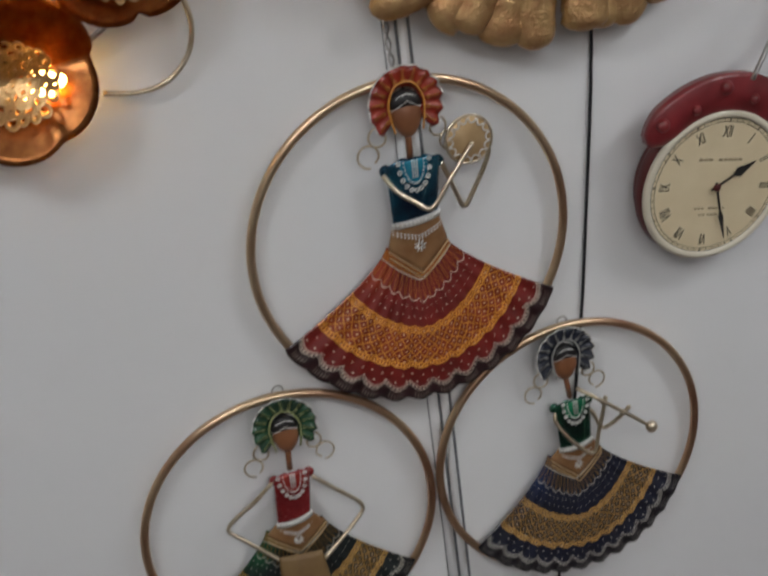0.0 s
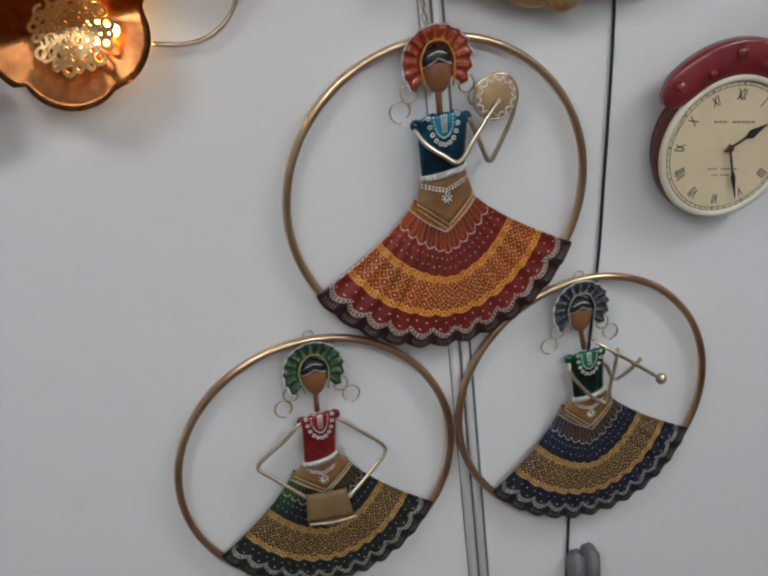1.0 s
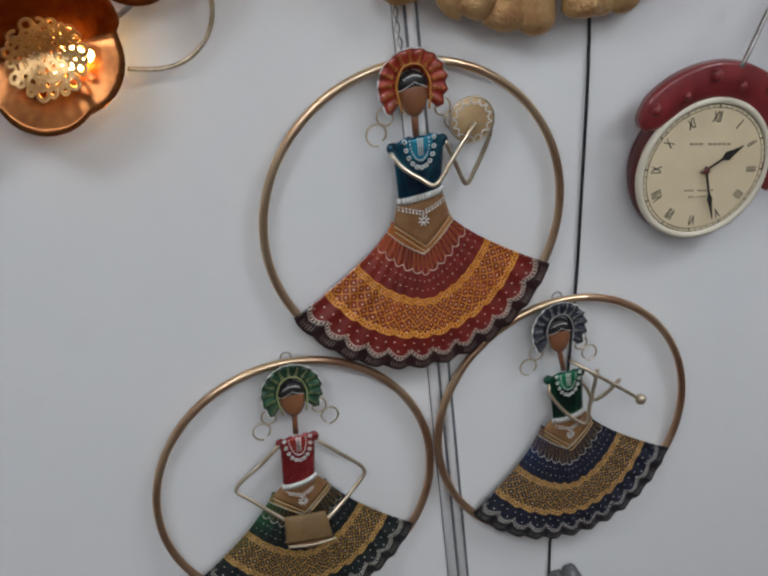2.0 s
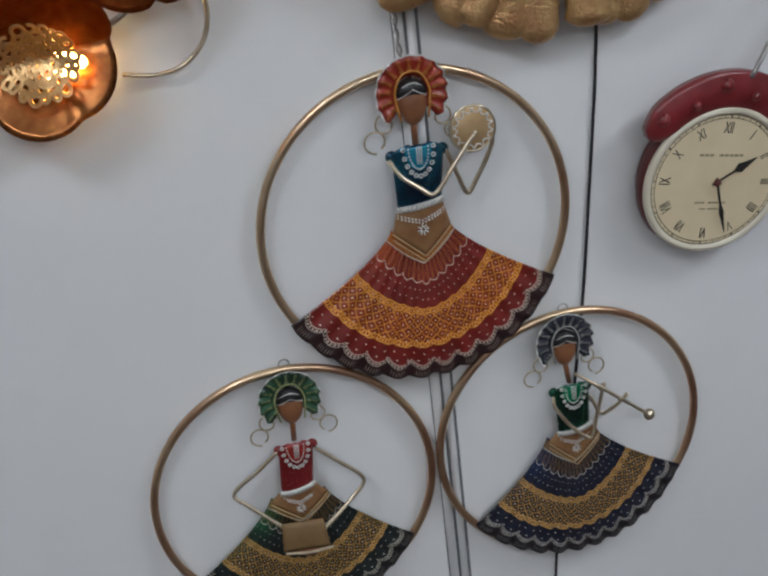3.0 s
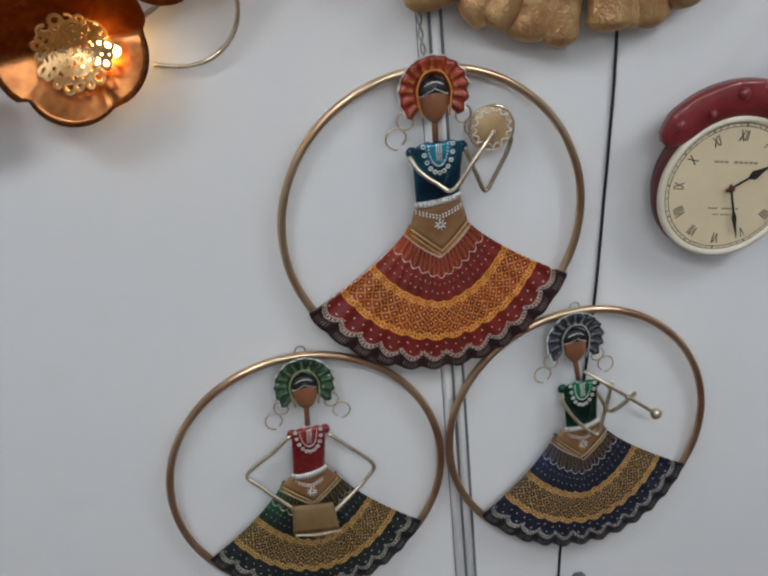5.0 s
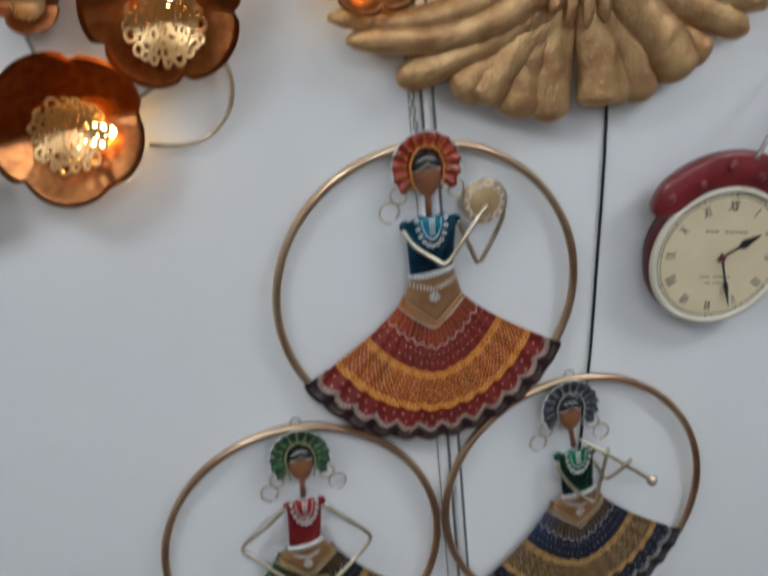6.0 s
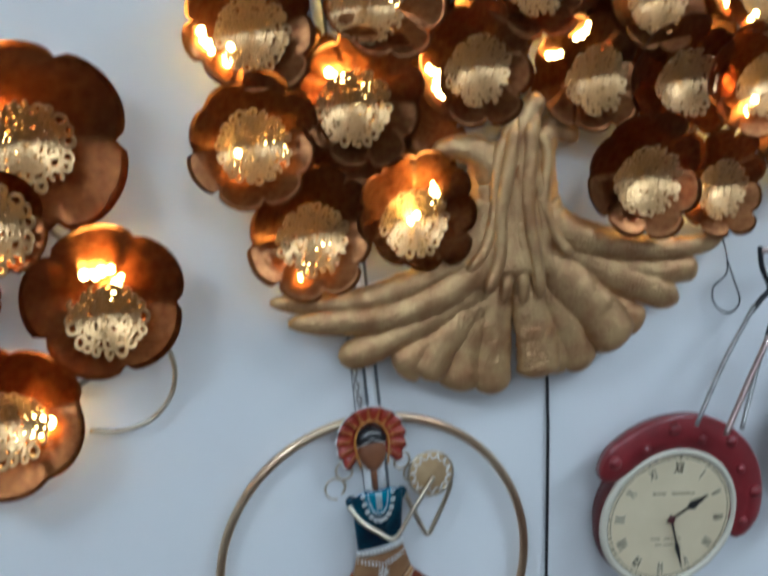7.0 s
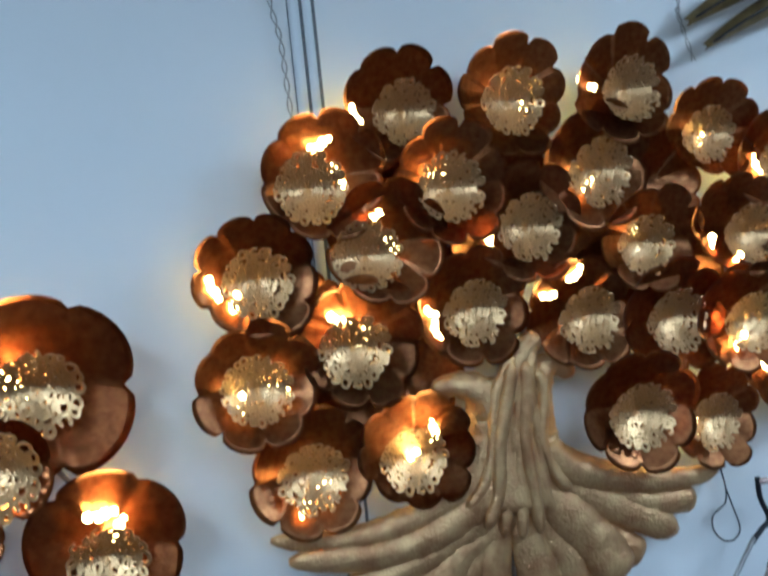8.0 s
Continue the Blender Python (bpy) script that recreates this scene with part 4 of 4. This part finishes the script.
# ---- bent iron ornament with bright rods, hanging beside the clock ----
ornament = thing("iron_ornament", 0.543, -0.05, 1.88, "dark bent iron wall ornament with bright metal rods", "wall ornament")
for name, pts, r, mat in (
        ("rod", [(-0.142, -0.062, -0.130), (-0.0875, -0.0385, -0.066), (-0.033, -0.025, -0.002)], 0.0030, WIRE_GREY),
        ("rod", [(-0.104, -0.066, -0.148), (-0.0585, -0.045, -0.0965), (-0.013, -0.026, -0.045)], 0.0040, ROSE_METAL),
        ("rod", [(-0.080, -0.064, -0.146), (-0.051, -0.044, -0.102), (-0.022, -0.026, -0.058)], 0.0030, WIRE_GREY),
        ("rod", [(-0.012, -0.046, -0.185), (0.009, -0.028, -0.130), (0.03, -0.026, -0.06)], 0.0042, ROSE_METAL),
        ("cross_bar", [(-0.012, -0.010, 0.064), (0.03, -0.010, 0.062), (0.08, -0.010, 0.059)], 0.0042, ROSE_METAL),
        ("bent_wire", [(-0.012, -0.010, 0.070), (-0.010, -0.010, 0.042), (-0.001, -0.012, 0.014), (-0.016, -0.016, 0.003), (-0.033, -0.020, -0.010)], 0.0036, DARK_IRON),
        ("bent_wire", [(0.030, -0.010, 0.040), (0.015, -0.012, 0.022), (0.002, -0.012, 0.010), (0.002, -0.014, -0.020), (-0.010, -0.018, -0.048)], 0.0036, DARK_IRON),
        ("bent_wire", [(0.002, -0.014, -0.030), (0.020, -0.016, -0.046), (0.045, -0.018, -0.052)], 0.0055, DARK_IRON)):
    bm = bmesh.new()
    tube(bm, spline(pts, 6), r, 8)
    part(name, bm, mat, ornament)
bm = bmesh.new()
sheet(bm, 16, 16, lambda u, v: (0.008 + 0.09 * u, -0.004 - 0.030 * math.sin(math.pi * u), -0.10 - 0.15 * v - 0.02 * math.sin(math.pi * u)), 0, 0.004)
part("red_body", bm, DARK_TIN, ornament, "dark red curved tin body")

# thin hanging wires
def hanging_wire(label, x, y, z, pts, r, mat, twist=0.0):
    ob = thing("hanging_wire", x, y, z, label, "wire", "hanging wires")
    for k in range(2 if twist else 1):
        bm = bmesh.new()
        path = spline(pts, 14)
        if twist:
            path = [p + Vector((twist * math.cos(i * 0.55 + math.pi * k), twist * math.sin(i * 0.55 + math.pi * k), 0)) for i, p in enumerate(path)]
        tube(bm, path, r, 6)
        part("strand", bm, mat, ob)


hanging_wire("thin twisted steel wire that holds the tree lamp", -0.016, -0.008, 2.50, [(-0.012, 0, 0.40), (-0.010, 0, 0.20), (-0.008, 0, 0.10), (0.0, 0, 0.05), (0.002, 0, 0.0), (0.004, 0, -0.06)], 0.0009, WIRE_GREY, 0.0028)
hanging_wire("thin steel wire that holds the tree lamp", 0.503, -0.010, 2.54, [(0.002, 0, 0.40), (0.001, 0, 0.06), (-0.002, 0, 0.016), (0.002, 0, -0.002), (0.016, 0, -0.05)], 0.0009, WIRE_GREY, 0.0022)
hanging_wire("steel wire chain above the hoop", 0.0, -0.010, 1.815, [(-0.001, 0, 0.16), (0.0, 0, 0.08), (0.0, 0, 0.03), (0.004, 0, -0.012)], 0.0012, WIRE_GREY, 0.0026)
hanging_wire("loose loop of thin dark wire below the flowers", 0.508, -0.012, 1.956, [(-0.004, 0, 0.03), (0.0, 0, 0.0), (0.005, 0, -0.025), (0.003, 0, -0.048), (-0.016, 0, -0.062), (-0.017, 0, -0.082), (-0.004, 0, -0.098), (0.012, 0, -0.100), (0.022, 0, -0.086), (0.014, 0, -0.056), (0.006, 0, -0.03)], 0.0011, DARK_IRON)


# ---- long gilded leaves at the top ----
spray_top = thing("leaf_ornament", 0.58, -0.03, 2.55, "gilded metal leaf wall ornament with long pointed leaves", "wall ornament")
for x0, z0, x1, z1, w in ((-0.088, -0.016, 0.12, 0.050, 0.017), (-0.065, -0.048, 0.12, 0.018, 0.014)):
    bm = bmesh.new()
    d = Vector((x1 - x0, 0, z1 - z0))
    n = Vector((-d.z, 0, d.x)).normalized()

    def leaf(u, v, a=Vector((x0, 0, z0)), d=d, n=n, w=w):
        s = 2 * v - 1
        wide = w * math.sin(math.pi * min(1, 0.06 + u * 0.62)) ** 0.7
        p = a + d * u + n * (s * wide + 0.012 * math.sin(math.pi * u))
        return (p.x, -0.012 - 0.010 * (1 - abs(s)) - 0.012 * math.sin(math.pi * u), p.z)
    sheet(bm, 20, 8, leaf, 0, 0.0018)
    blade = part("leaf", bm, LEAF_GOLD, spray_top)
    bm = bmesh.new()
    tube(bm, [Vector(leaf(0.04 + 0.96 * i / 12, 0.5)) + Vector((0, -0.001, 0)) for i in range(13)], 0.0016, 6)
    part("midrib", bm, DARK_IRON, blade)
bm = bmesh.new()
tube(bm, spline([(0.12, -0.016, 0.050), (0.14, -0.014, 0.045), (0.15, -0.01, 0.02), (0.12, -0.016, 0.018)], 6), 0.003, 8)
part("stem", bm, DARK_IRON, spray_top)

# ---- small things at the rim of the view ----
adapter = thing("power_adapter", 0.178, -0.002, 0.935, "small grey plastic plug adapter on the wall", "adapter")
bm = bmesh.new()
box(bm, -0.020, 0.004, -0.030, 0, -0.05, 0.026, 0, 0.004)
part("body", bm, GREY_PLASTIC, adapter)
bm = bmesh.new()
box(bm, 0.005, 0.026, -0.036, 0, -0.05, 0.031, 0, 0.004)
part("plug", bm, GREY_PLASTIC, adapter, "darker plug beside it")
badge = thing("copper_ornament", -0.690, -0.004, 1.32, "dark copper wall ornament with a black iron foot", "wall ornament")
bm = bmesh.new()
sheet(bm, 14, 14, lambda u, v: (0.045 * math.cos(math.pi * (u - 0.5)) * math.sin(math.pi * (0.02 + 0.96 * v)) * (1 if u > 0.5 else -1), -0.012 - 0.02 * math.sin(math.pi * u) * math.sin(math.pi * v), 0.05 * math.cos(math.pi * v)), 0, 0.003)
part("dish", bm, COPPER, badge)
bm = bmesh.new()
box(bm, -0.03, 0.03, -0.012, 0, -0.16, -0.045, 0, 0.006)
part("foot", bm, DARK_IRON, badge)
